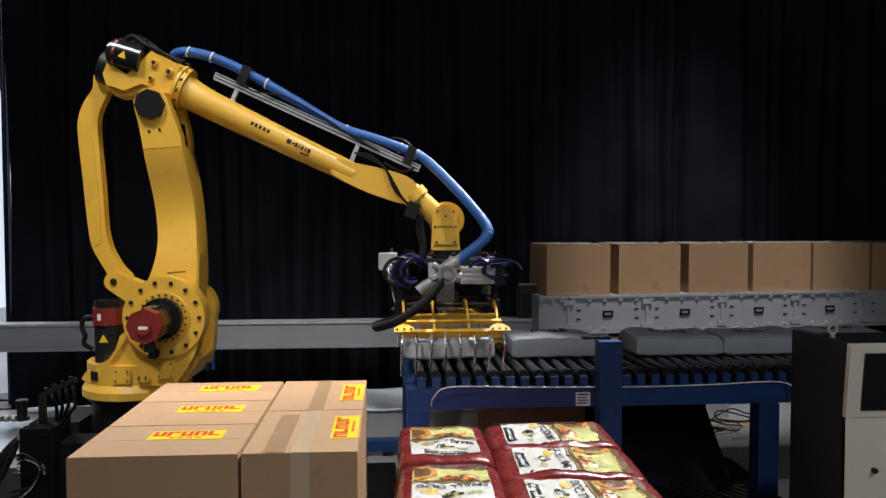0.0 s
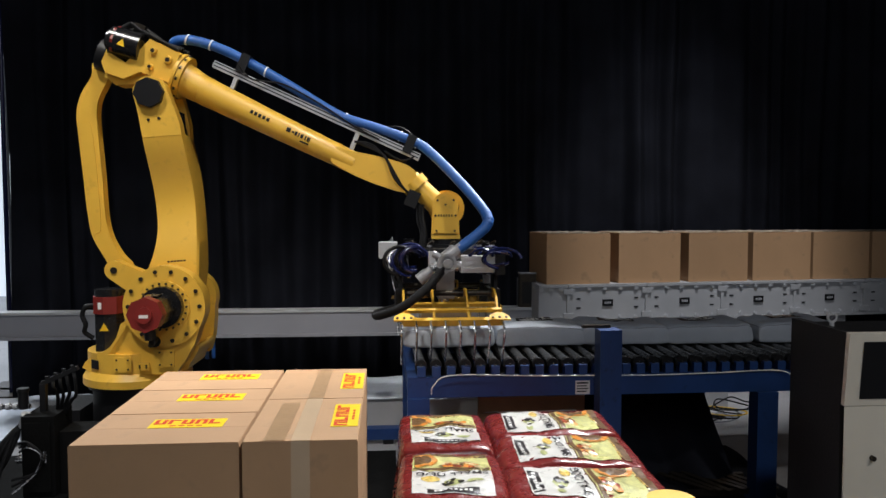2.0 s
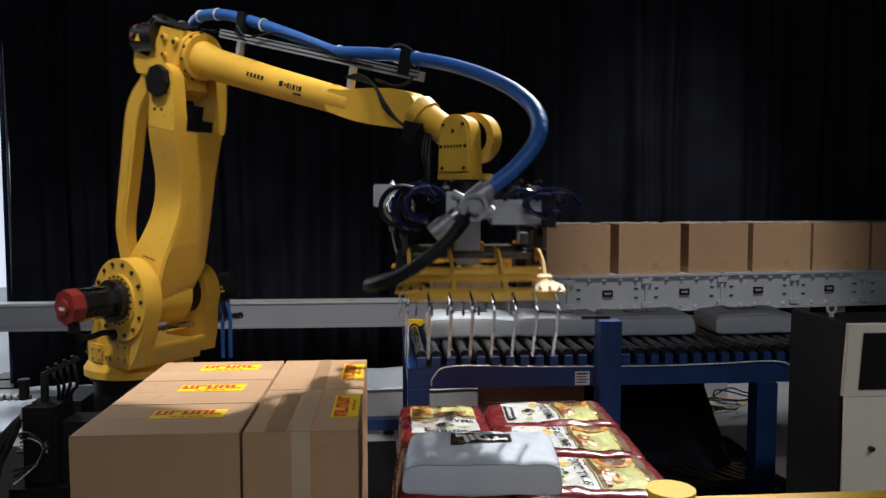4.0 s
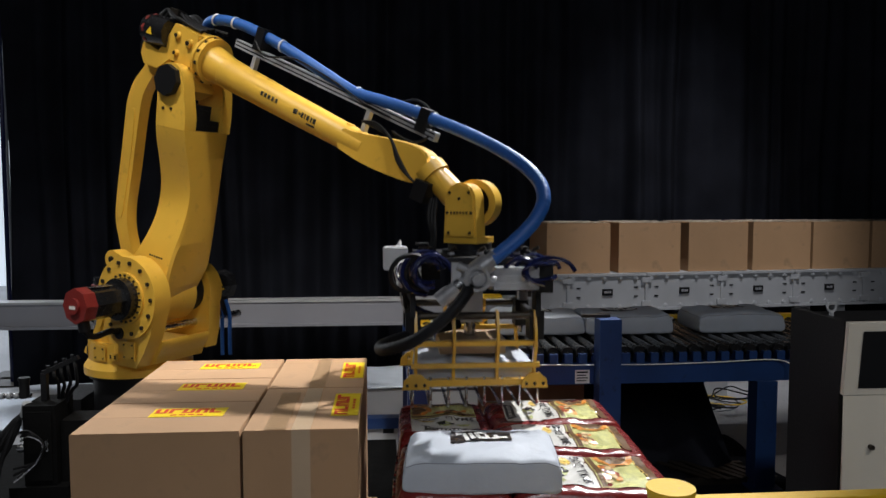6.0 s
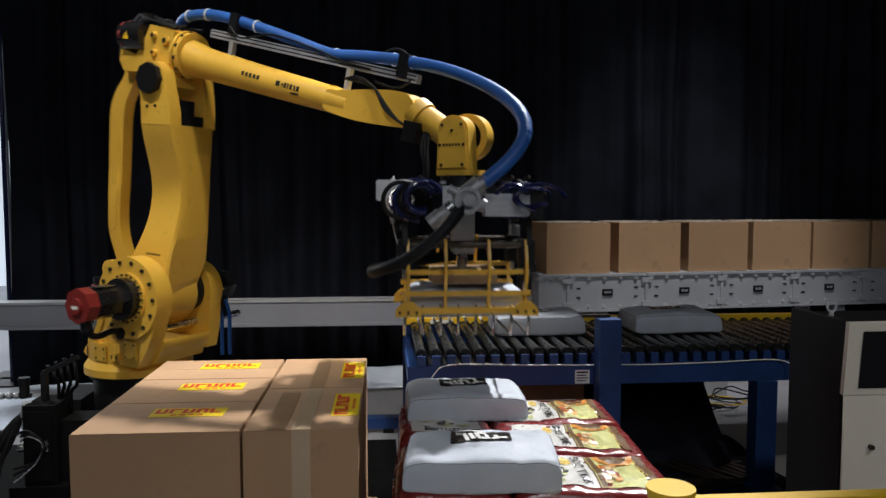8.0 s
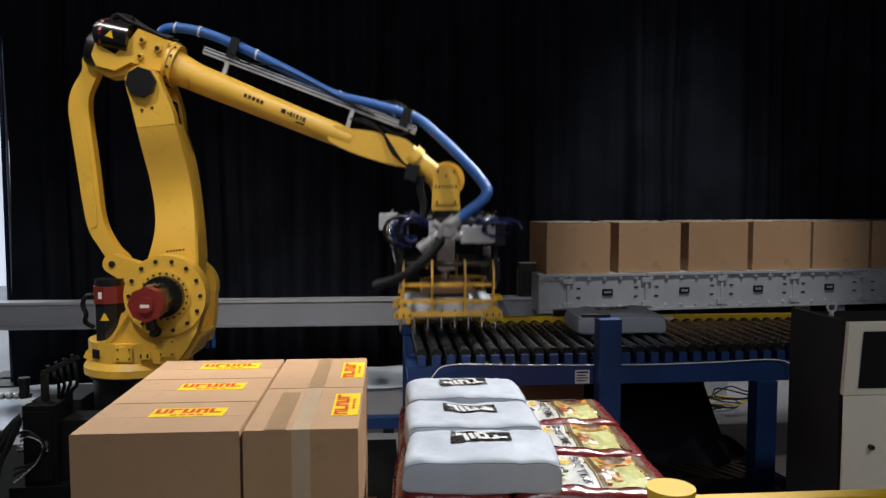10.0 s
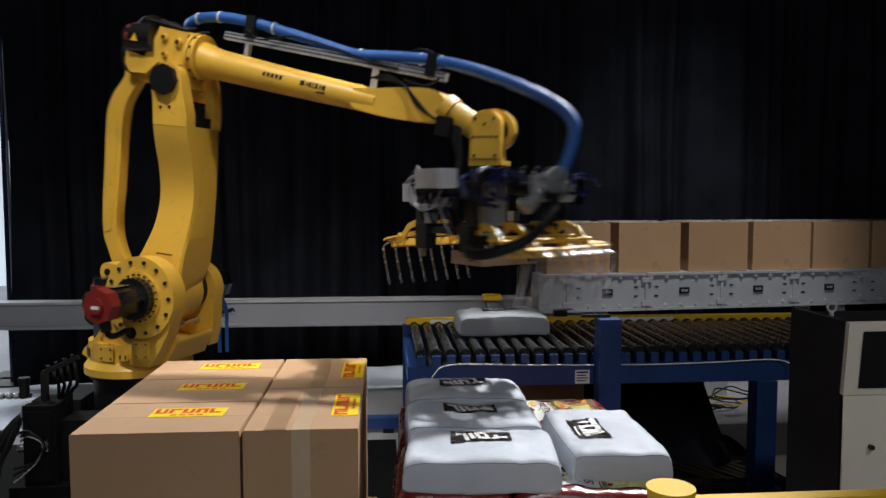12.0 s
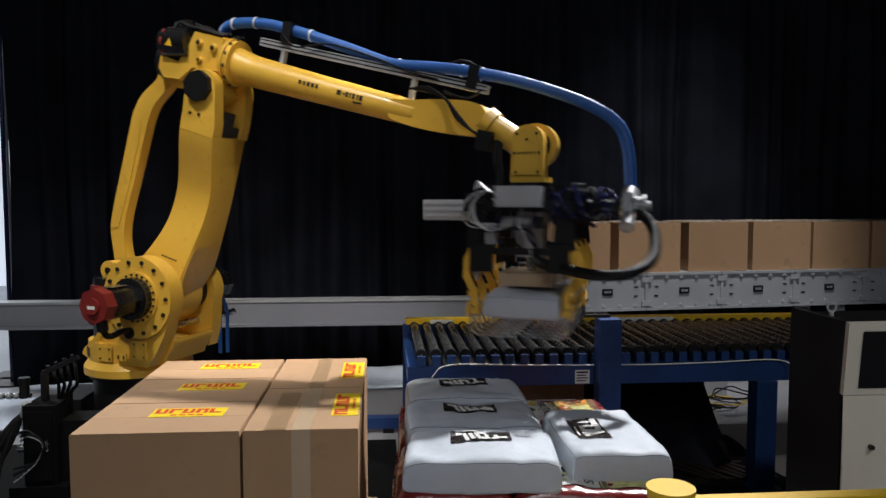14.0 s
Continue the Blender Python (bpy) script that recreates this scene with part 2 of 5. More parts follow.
def letters(text, height, depth=0.0, bold=0.0):
    """A mesh of the built-in font, centred, lying in x and y."""
    cu = bpy.data.curves.new("text", "FONT")
    cu.body, cu.size, cu.align_x, cu.align_y, cu.extrude, cu.offset = text, height, "CENTER", "CENTER", depth, bold
    ob = bpy.data.objects.new("text", cu)
    scene.collection.objects.link(ob)
    bpy.context.view_layer.update()
    me = bpy.data.meshes.new_from_object(ob)
    bpy.data.objects.remove(ob)
    bm = bmesh.new()
    bm.from_mesh(me)
    return bm


# ---- the hall ----


def hall():
    tagged(part("floor", sheetm(30, 30, lambda u, v: (-9 + 18 * u, -5 + 20 * v, 0)), FLOOR), "polished grey concrete hall floor with dull streaks", "floor", kind="structure")
    for name, b in (("wall_west", (-9.2, -9, -5, 15, 0, 9)), ("wall_east", (9, 9.2, -5, 15, 0, 9)), ("wall_south", (-9, 9, -5.2, -5, 0, 9)), ("wall_north", (-9, 9, 15, 15.2, 0, 9))):
        tagged(part(name, boxm(*b), HALLWALL), "plain dark hall wall", "wall", kind="structure")
    tagged(part("ceiling", boxm(-9, 9, -5, 15, 9, 9.2), HALLWALL), "dark hall ceiling high above the stand", "ceiling", kind="structure")
    tagged(part("backdrop", boxm(-8.5, -3.9, 13.6, 13.7, 0, 7), HALLLIT), "glowing panel in place of the lit distant hall past the curtain's edge", "backdrop", kind="structure")


def curtain_line(u):
    x = -2.94 + 11.6 * u
    fold = 0.035 * math.sin(x * 17 + 2.2 * math.sin(x * 2.3)) + 0.03 * math.sin(x * 31 + 1.7 * math.sin(x * 5.1)) + 0.03 * math.sin(x * 7.3 + 1)
    return x, 6.33 + 0.06 * (x + 2.86) + fold


def curtain():
    def at(u, v):
        x, y = curtain_line(u)
        z = 0.02 + 6.2 * v
        y += 0.02 * math.sin(z * 1.7 + x * 9) * (1 - v)
        return x + 0.012 * math.sin(z * 2.1 + x * 5), y, z
    bm = sheetm(900, 10, at)
    ob = part("curtain", bm, CURTAIN)
    so = ob.modifiers.new("cloth", "SOLIDIFY")
    so.thickness = 0.006
    tagged(ob, "tall black pleated curtain behind the robot stand", "curtain", kind="structure")
    rail = part("curtain_rail", cylm((-3.0, 6.36, 6.26), (8.7, 7.0, 6.26), 0.03), DARKSTEEL)
    tagged(rail, "dark steel pipe that carries the black curtain", "rail", kind="structure")


def hall_poles():
    for x, y, r, mat, text in ((-3.06, 6.5, 0.018, CABLE_BLUE, "dark blue upright pole beside the curtain"), (-3.16, 6.75, 0.022, RAILPAINT, "pale grey upright pole beside the curtain")):
        t = thing("drape_pole", text, "pole", pose(x, y, 0), group="drape poles")
        part("tube", cylm((0, 0, 0), (0, 0, 6.2), r, 12), mat, t)
        part("foot", boxm(-0.16, 0.16, -0.16, 0.16, 0, 0.012), DARKSTEEL, t, bevel=0.003)
    b = thing("banner", "orange cloth banner hanging in the bright hall", "banner", pose(-3.55, 7.6, 2.75))
    part("cloth", boxm(-0.3, 0.17, -0.01, 0.01, 0, 0.42), ORANGE, b)
    part("cord", cylm((-0.06, 0, 0.42), (-0.06, 0, 6.25), 0.004, 6), WHITE, b)


# ---- grey beam and box conveyor at the back ----


def beam():
    t = thing("guide_beam", "long pale grey steel beam along the curtain", "beam", pose(0, 0, 0))
    part("web", boxm(-6.5, 1.72, 5.86, 5.98, 0.575, 0.736), RAILPAINT, t, bevel=0.006)
    # Lighter aluminium tone paints in the light that the top edge catches.
    part("lit_top_edge", boxm(-6.5, 1.72, 5.85, 5.99, 0.738, 0.756), ALU, t, bevel=0.004)
    part("bottom_edge", boxm(-6.5, 1.72, 5.835, 5.985, 0.553, 0.574), RAILPAINT, t, bevel=0.004)
    for x in (-4.6, -1.55, 1.45):
        part("post", boxm(x - 0.05, x + 0.05, 5.87, 5.97, 0.0, 0.552), RAILPAINT, t, bevel=0.006)
    u = thing("stop_bracket", "dark grey bracket at the box conveyor's end", "bracket", pose(1.1, 5.9, 0.757))
    part("plate", boxm(-0.03, 0.1, -0.03, 0.03, 0, 0.26), DARKSTEEL, u, bevel=0.004)
    part("cap", boxm(-0.035, 0.105, -0.035, 0.035, 0.262, 0.27), RAILPAINT, u)
    part("face", boxm(-0.012, 0.07, -0.034, -0.0305, 0.03, 0.20), CONSOLE_DARK, u, "dark recessed face", bevel=0.001)
    q = thing("capped_post", "grey upright post with a dull yellow cap", "post", pose(0.84, 5.77, 0))
    part("shaft", boxm(-0.044, 0.044, -0.044, 0.044, 0.012, 0.752), RAILPAINT, q, bevel=0.005)
    part("cap", boxm(-0.07, 0.07, -0.06, 0.06, 0.753, 0.79), SAFETY, q, "dull yellow cap", bevel=0.008)
    part("foot", boxm(-0.08, 0.08, -0.075, 0.075, 0, 0.011), RAILPAINT, q)


LINE = pose(1.176, 5.661, 0, 0, 0, 6.0)
END_PANEL, PITCH = 0.2354, 0.639


def box_conveyor():
    t = thing("box_conveyor", "grey bolted steel conveyor carrying a row of cartons", "conveyor", LINE)
    part("bed", boxm(0.01, 6.5, 0.06, 0.62, 0.668, 0.952), GREYPAINT, t)
    bolt = finish(cyl(cylm((0, 0, 0), (0, -0.008, 0), 0.018, 12), (0, -0.008, 0), (0, -0.014, 0), 0.010, 8), ALU, "bolt")
    for i in range(10):
        x0 = 0.0 if i == 0 else END_PANEL + (i - 1) * PITCH
        x1 = END_PANEL + i * PITCH
        p = part("panel", boxm(x0 + 0.004, x1 - 0.004, 0.0, 0.058, 0.68, 0.935), GREYPAINT, t, bevel=0.004)
        for z in (0.668, 0.940):
            part("flange", boxm(x0 + 0.002, x1 - 0.002, -0.012, 0.058, z - 0.010, z + 0.010), GREYPAINT, t, bevel=0.003)
        n = 3 if i == 0 else 5
        for k in range(n):
            for z in (0.694, 0.916):
                b = new("bolt", bolt)
                b.parent = p
                b.matrix_basis = pose(x0 + (k + 0.3) * (x1 - x0) / n, 0, z)
        if i:
            part("joint_plate", boxm(x0 - 0.012, x0 + 0.012, -0.012, -0.001, 0.712, 0.898), GREYPAINT, t, bevel=0.003)
            for z in (0.712, 0.898):
                part("joint_lug", boxm(x0 - 0.04, x0 + 0.04, -0.016, -0.0005, z - 0.020, z + 0.020), GREYPAINT, t, bevel=0.006)
            xc = (x0 + x1) / 2
            d = part("name_plate", boxm(xc - 0.042, xc + 0.042, -0.008, -0.0005, 0.782, 0.832), BLACK, t, "small black plate with a pale print")
            for k in range(4):
                part("print", boxm(xc - 0.026 + 0.014 * k, xc - 0.017 + 0.014 * k, -0.0095, -0.0085, 0.798, 0.816), ALU, d)
            for dx in (-0.235, 0.235):
                for dz in (-0.035, 0.035):
                    part("slot", boxm(xc + dx - 0.016, xc + dx + 0.016, -0.004, -0.0005, 0.806 + dz - 0.005, 0.806 + dz + 0.005), CONSOLE_DARK, t)
    for x in (0.5, 2.6, 4.7):
        for y in (0.08, 0.52):
            part("leg", boxm(x, x + 0.09, y, y + 0.09, 0, 0.666), GREYPAINT, t, bevel=0.005)


def carton(name, sx, sy, sz, label, group, seam="x", tape=True, film=None):
    """A taped carton that stands on z = 0, centred."""
    t = thing(name, label, "carton", group=group)
    part("body", boxm(-sx / 2, sx / 2, -sy / 2, sy / 2, 0, sz - 0.004), BOARD, t, bevel=0.006)
    g = 0.0007
    if seam == "x":
        for s in (-1, 1):
            part("flap", boxm(-sx / 2 + 0.002, sx / 2 - 0.002, min(g * s, s * (sy / 2 - 0.002)), max(g * s, s * (sy / 2 - 0.002)), sz - 0.0055, sz), BOARD, t, bevel=0.0015)
        if tape:
            part("tape", boxm(-sx / 2 + 0.001, sx / 2 - 0.001, -0.032, 0.032, sz + 0.0003, sz + 0.001), TAPE, t, "strip of shiny brown tape")
    else:
        for s in (-1, 1):
            part("flap", boxm(min(g * s, s * (sx / 2 - 0.002)), max(g * s, s * (sx / 2 - 0.002)), -sy / 2 + 0.002, sy / 2 - 0.002, sz - 0.0055, sz), BOARD, t, bevel=0.0015)
        if tape:
            part("tape", boxm(-0.03, 0.03, -sy / 2 + 0.001, sy / 2 - 0.001, sz + 0.0003, sz + 0.001), film or TAPE, t, "strip of shiny tape")
            part("tape", boxm(-0.03, 0.03, -sy / 2 - 0.0015, -sy / 2 - 0.0005, 0.002, sz - 0.001), film or TAPE, t, "tape end folded over the edge")
    return t


def queue_cartons():
    first = carton("carton", 0.508, 0.46, 0.385, "brown cardboard carton with crinkled clear tape on the grey conveyor", "cartons on the conveyor", tape=False)
    for y0, y1 in ((-0.226, -0.14), (-0.05, 0.06), (0.15, 0.225)):
        def strip(u, v):
            x, y = -0.246 + 0.492 * u, y0 + (y1 - y0) * v
            return x, y + 0.012 * noise.noise(Vector((x * 9, y0 * 30, v))), 0.387 + 0.006 * max(0.0, noise.noise(Vector((x * 22, y * 40, 1)))) + 0.004 * max(0.0, noise.noise(Vector((x * 70, y * 60, 5))))
        part("tape", sheetm(60, 8, strip), CLEAR_TAPE_GLINTS, first, "crinkled strip of clear tape, glints put into its pale colour")
    rnd = random.Random(4)
    xs = (0.328, 0.912, 1.492, 2.052, 2.592, 3.13, 3.68, 4.24, 4.80)
    for i, x in enumerate(xs):
        m = LINE @ pose(x, 0.25, 0.953, 0, 0, rnd.uniform(-1.2, 1.2))
        if i == 0:
            first.matrix_basis = m
        else:
            copy_thing(first, m)


# ---- roller conveyor ----
ROLL_Z = 0.765


def roller_conveyor():
    t = thing("roller_conveyor", "blue steel roller conveyor with a yellow back rail", "conveyor", pose(0.125, 3.76, 0))
    part("front_beam", boxm(0, 2.9, 0.04, 0.09, 0.58, 0.685), CONV_BLUE, t, bevel=0.004)
    part("back_beam", boxm(0, 2.9, 0.93, 0.98, 0.58, 0.750), CONV_BLUE, t, bevel=0.004)
    part("end_beam", boxm(0, 0.05, 0.092, 0.928, 0.60, 0.68), CONV_BLUE, t, bevel=0.004)
    part("yellow_rail", boxm(0.02, 2.9, 0.925, 0.985, 0.752, 0.787), SAFETY, t, "worn yellow guard rail", bevel=0.005)
    part("rail_sticker", boxm(0.17, 0.31, 0.918, 0.9245, 0.758, 0.780), WHITE, t, "pale sticker on the rail")
    part("rail_sticker", boxm(1.32, 1.72, 0.918, 0.9245, 0.758, 0.780), WHITE, t, "pale sticker on the rail")
    for x, y in ((0.0, 0.0), (1.825, 0.0), (0.0, 0.9), (1.825, 0.9)):
        l = part("leg", boxm(x, x + 0.11, y + 0.02, y + 0.12, 0.012, 0.579), CONV_BLUE, t, bevel=0.006)
        part("foot_plate", boxm(x - 0.03, x + 0.14, y - 0.01, y + 0.15, 0, 0.011), CONV_BLUE, l, bevel=0.002)
    post = part("tall_post", boxm(0.957, 1.067, -0.07, 0.035, 0.0, 0.93), CONV_BLUE, t, "tall square blue post", bevel=0.006)
    part("sensor_bracket", boxm(0.885, 1.03, 0.005, 0.03, 0.932, 0.946), DARKSTEEL, post, bevel=0.002)
    part("sensor", boxm(0.955, 1.035, 0.93, 0.98, 0.789, 0.827), BLACK, t, "small black sensor on the rail", bevel=0.005)
    body = finish(cyl(cylm((0, 0.10, 0), (0, 0.90, 0), 0.026, 18), (0, 0.05, 0), (0, 0.95, 0), 0.008, 8), ROLLER, "roller")
    tooth = finish(boxm(-0.021, 0.021, 0.036, 0.092, 0.687, 0.738), CONV_BLUE, "bearing_block", 0.003)
    caps = [finish(ring(bmesh.new(), (0, y0, 0), (0, y1, 0), 0.0305, 0.006, 16), BLACK, "end_cap") for y0, y1 in ((0.066, 0.099), (0.901, 0.922))]
    n = 37
    for i in range(n):
        x = 0.07 + i * 0.0755
        r = new("roller", body)
        r.parent = t
        r.matrix_basis = pose(x, 0, ROLL_Z - 0.026)
        for cap in caps:
            c = new("end_cap", cap)
            c.parent = r
        b = new("bearing_block", tooth)
        b.parent = t
        b.matrix_basis = pose(x, 0, 0)
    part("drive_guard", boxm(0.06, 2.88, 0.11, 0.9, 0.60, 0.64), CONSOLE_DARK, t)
    pl = part("rating_plate", boxm(0.86, 0.935, 0.036, 0.0395, 0.585, 0.655), WHITE, t, "white rating plate with small print")
    for k in range(4):
        part("print", boxm(0.867, 0.925 - 0.008 * (k % 2), 0.033, 0.0355, 0.64 - k * 0.014, 0.645 - k * 0.014 + (0.003 if k == 0 else 0)), CONSOLE_DARK, pl)
    c = part("cable", hosem([(0.12, 0.03, 0.60), (0.13, 0.01, 0.65), (0.22, 0.02, 0.698), (0.6, 0.02, 0.69), (1.0, 0.03, 0.682), (1.3, 0.03, 0.68), (1.6, 0.03, 0.685), (1.95, 0.03, 0.69), (2.0, 0.0, 0.62), (2.0, 0.0, 0.4)], 0.0032, 6), WHITE, t, "thin white cable slung along the beam")
    return t


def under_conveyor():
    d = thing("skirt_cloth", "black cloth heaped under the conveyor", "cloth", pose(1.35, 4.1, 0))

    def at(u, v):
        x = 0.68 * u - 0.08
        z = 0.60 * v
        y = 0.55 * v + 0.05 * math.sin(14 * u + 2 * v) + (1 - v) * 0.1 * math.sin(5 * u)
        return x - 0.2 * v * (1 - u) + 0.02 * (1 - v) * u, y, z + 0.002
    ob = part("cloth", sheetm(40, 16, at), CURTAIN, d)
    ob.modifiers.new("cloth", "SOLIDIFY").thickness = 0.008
    w = thing("crate", "brown slatted wooden crate under the conveyor", "crate", pose(0.55, 4.3, 0))
    for k in range(5):
        part("slat", boxm(0, 0.62, 0.0, 0.02, 0.08 + k * 0.095, 0.165 + k * 0.095), WOOD, w, bevel=0.003)
    for x in (0.0, 0.3, 0.58):
        part("stile", boxm(x, x + 0.04, 0.022, 0.05, 0, 0.56), WOOD, w, bevel=0.003)
    rnd = random.Random(9)
    for k, mat in enumerate((BLACK, RAILPAINT, BLACK, SAFETY, BLACK, BLACK)):
        c = thing("cable", "loose cable coiled on the floor under the conveyor", "cable", pose(2.25, 5.2, 0.01), group="loose cables")
        pts = []
        for i in range(9):
            a = i * 0.9 + k
            pts.append((0.05 * k + 0.16 * math.cos(a) + rnd.uniform(-0.05, 0.05), 0.12 * math.sin(a) + rnd.uniform(-0.05, 0.05), 0.012 + 0.02 * k + rnd.uniform(0, 0.03)))
        part("jacket", hosem(pts, 0.0055, 6, 5), mat, c)
    y = thing("floor_post", "pale yellow square post behind the conveyor", "post", pose(1.98, 5.3, 0))
    part("shaft", boxm(-0.04, 0.04, -0.04, 0.04, 0.012, 0.6), SAFETY, y, bevel=0.004)
    part("foot", boxm(-0.07, 0.07, -0.07, 0.07, 0, 0.011), SAFETY, y)
    for x0, y0, w0, text in ((0.0, 5.2, 1.1, "white plastic sheet folded on the floor"), (2.2, 5.55, 0.8, "white plastic sheet folded on the floor")):
        q = thing("plastic_sheet", text, "sheet", pose(x0 - 0.35, y0, 0.0), group="plastic sheets")
        part("film", sheetm(24, 14, lambda u, v: (w0 * u, 0.7 * v, 0.226 + 0.006 * math.sin(6 * u + 3 * v) + 0.004 * math.sin(17 * u))), SHEETING, q).modifiers.new("film", "SOLIDIFY").thickness = 0.01
        part("block", boxm(0.02, w0 - 0.02, 0.012, 0.66, 0, 0.214), GREYPAINT, q, bevel=0.01)


def floor_clutter():
    b = thing("floor_beam", "blue steel beam lying on the floor", "beam", pose(-0.5, 4.9, 0))
    part("bar", boxm(0, 0.62, 0, 0.09, 0.03, 0.10), CONV_BLUE, b, bevel=0.006)
    for x in (0.06, 0.5):
        part("block", boxm(x, x + 0.07, 0, 0.09, 0, 0.029), BLACK, b)
    r = thing("slat_rack", "low grey rack of loose metal slats on the floor", "rack", pose(1.62, 3.86, 0.004))
    part("runner", boxm(0, 0.42, 0.0, 0.03, 0, 0.03), DARKSTEEL, r)
    part("runner", boxm(0, 0.42, 0.24, 0.27, 0, 0.03), DARKSTEEL, r)
    for k in range(7):
        part("slat", boxm(-0.018, 0.018, -0.17, 0.17, 0, 0.008, pose(0.03 + k * 0.06, 0.13, 0.031, 0, 0, 34 - 5 * (k % 3))), DARKSTEEL, r, bevel=0.002)
    # Added mat: its black stands in for dark clutter on the floor.
    m = thing("rubber_mat", "added black mat in place of dark clutter on the floor beside the robot", "mat", pose(-2.65, 3.95, 0))
    part("mat", boxm(-1.0, 0.93, -1.1, 0.88, 0.0, 0.008), DULL_BLACK, m, bevel=0.003)
    # Another added mat, which paints shade onto the floor.
    m = thing("rubber_mat", "added black mat in place of the shaded floor before the conveyor", "mat", pose(-0.2, 4.15, 0))
    part("mat", boxm(-0.35, 0.28, -0.55, 0.60, 0.0, 0.008), DULL_BLACK, m, bevel=0.003)
    # Dark sheet added to put the shade under the conveyor onto the floor.
    k = thing("floor_cloth", "added dark sheet that shades the floor under the roller conveyor", "cloth", pose(0, 0, 0))
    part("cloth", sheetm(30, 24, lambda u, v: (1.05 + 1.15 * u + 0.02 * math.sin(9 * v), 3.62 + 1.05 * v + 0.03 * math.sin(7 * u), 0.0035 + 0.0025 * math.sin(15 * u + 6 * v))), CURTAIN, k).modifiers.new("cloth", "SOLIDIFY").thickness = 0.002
    w = thing("plastic_sheet", "crumpled pale plastic sheet on the floor by the curtain", "sheet", pose(-3.1, 5.05, 0), group="plastic sheets")
    part("film", sheetm(40, 24, lambda u, v: (1.3 * u, 0.85 * v, 0.02 + 0.035 * abs(noise.noise(Vector((5 * u, 4 * v, 2)))) + 0.02 * abs(noise.noise(Vector((13 * u, 9 * v, 7)))))), SHEETING, w).modifiers.new("film", "SOLIDIFY").thickness = 0.006


# ---- cartons on the pallet ----


def pallet(name, at, sx, sy, label):
    t = thing(name, label, "pallet", at)
    n = 7
    for i in range(n):
        y = -sy / 2 + (i + 0.5) * sy / n
        part("deck_board", boxm(-sx / 2, sx / 2, y - sy / n * 0.4, y + sy / n * 0.4, 0.112, 0.134), WOOD, t, bevel=0.003)
    for x in (-sx / 2 + 0.06, 0, sx / 2 - 0.06):
        part("bearer", boxm(x - 0.045, x + 0.045, -sy / 2, sy / 2, 0.022, 0.111), WOOD, t, bevel=0.003)
        part("bottom_board", boxm(x - 0.06, x + 0.06, -sy / 2, sy / 2, 0, 0.021), WOOD, t, bevel=0.003)
    return t


def print_label(t, x0, x1, y0, y1, z, along, flip=1):
    """A yellow paper label with a plain red wordmark and a small second line."""
    l = part("paper_label", boxm(x0, x1, y0, y1, z, z + 0.0008), LABEL_YELLOW, t, "bright yellow paper label with red marks")
    long0, long1, cross0, cross1 = (x0, x1, y0, y1) if along == "x" else (y0, y1, x0, x1)
    lo, hi = (cross0 + (cross1 - cross0) * f for f in ((0.10, 0.60) if flip > 0 else (0.40, 0.90)))
    n, w = 5, (long1 - long0) * 0.92 / 5

    def mark(name, p, q, r, s):
        b = (p, q, r, s) if along == "x" else (r, s, p, q)
        part(name, boxm(*b, z + 0.0011, z + 0.0016), LABEL_RED, l)
    for k in range(n):
        a = long0 + (long1 - long0) * 0.04 + k * w
        bar = hi - 0.012 if k % 2 else lo
        mark("mark", a, a + w * 0.30, lo, hi)
        mark("mark", a + w * 0.31, a + w * 0.86, bar, bar + 0.012)
        if k % 3 != 1:
            mark("mark", a + w * 0.58, a + w * 0.86, lo + (0.013 if bar == lo else 0), hi - (0.013 if bar != lo else 0))
    low = cross0 + (cross1 - cross0) * (0.74 if flip > 0 else 0.14)
    for k in range(4):
        a = long0 + (long1 - long0) * (0.28 + 0.12 * k)
        mark("small_mark", a, a + (long1 - long0) * 0.08, low, low + (cross1 - cross0) * 0.10)


STACK = pose(-0.535, 2.975, 0, 0, 0, -0.4)


def carton_stack():
    pallet("pallet", STACK @ pose(0, 0, 0), 1.0, 1.12, "wooden pallet under the stacked cartons")
    h = 0.333
    a, b = 0.528, 0.368
    for layer in range(2):
        z = 0.134 + layer * h
        for i in range(3):
            y = -0.54 + 0.36 * (i + 0.5)
            t = carton("carton", a, 0.356, h - 0.002, "brown cardboard carton with a yellow label on the pallet stack", "cartons on the pallet", "x", tape=False)
            t.matrix_basis = STACK @ pose(-0.184, y, z)
            if layer:
                print_label(t, -0.075, 0.175, -0.005, 0.098, h - 0.0012, "x", -1)
        for i in range(2):
            y = -0.54 + 0.54 * (i + 0.5)
            t = carton("carton", b, 0.536, h - 0.002, "brown cardboard carton with shiny tape on the pallet stack", "cartons on the pallet", "y", film=PALE_BOARD if i == 0 else None)
            t.matrix_basis = STACK @ pose(0.274, y, z)
            if layer:
                print_label(t, 0.085, 0.178, -0.12, 0.17, h - 0.0012, "y")
                if i == 0:
                    part("tape_patch", boxm(-0.118, -0.05, -0.262, 0.20, h - 0.0008, h - 0.0002), TAPE, t, "second strip of brown tape")


# ---- bags ----


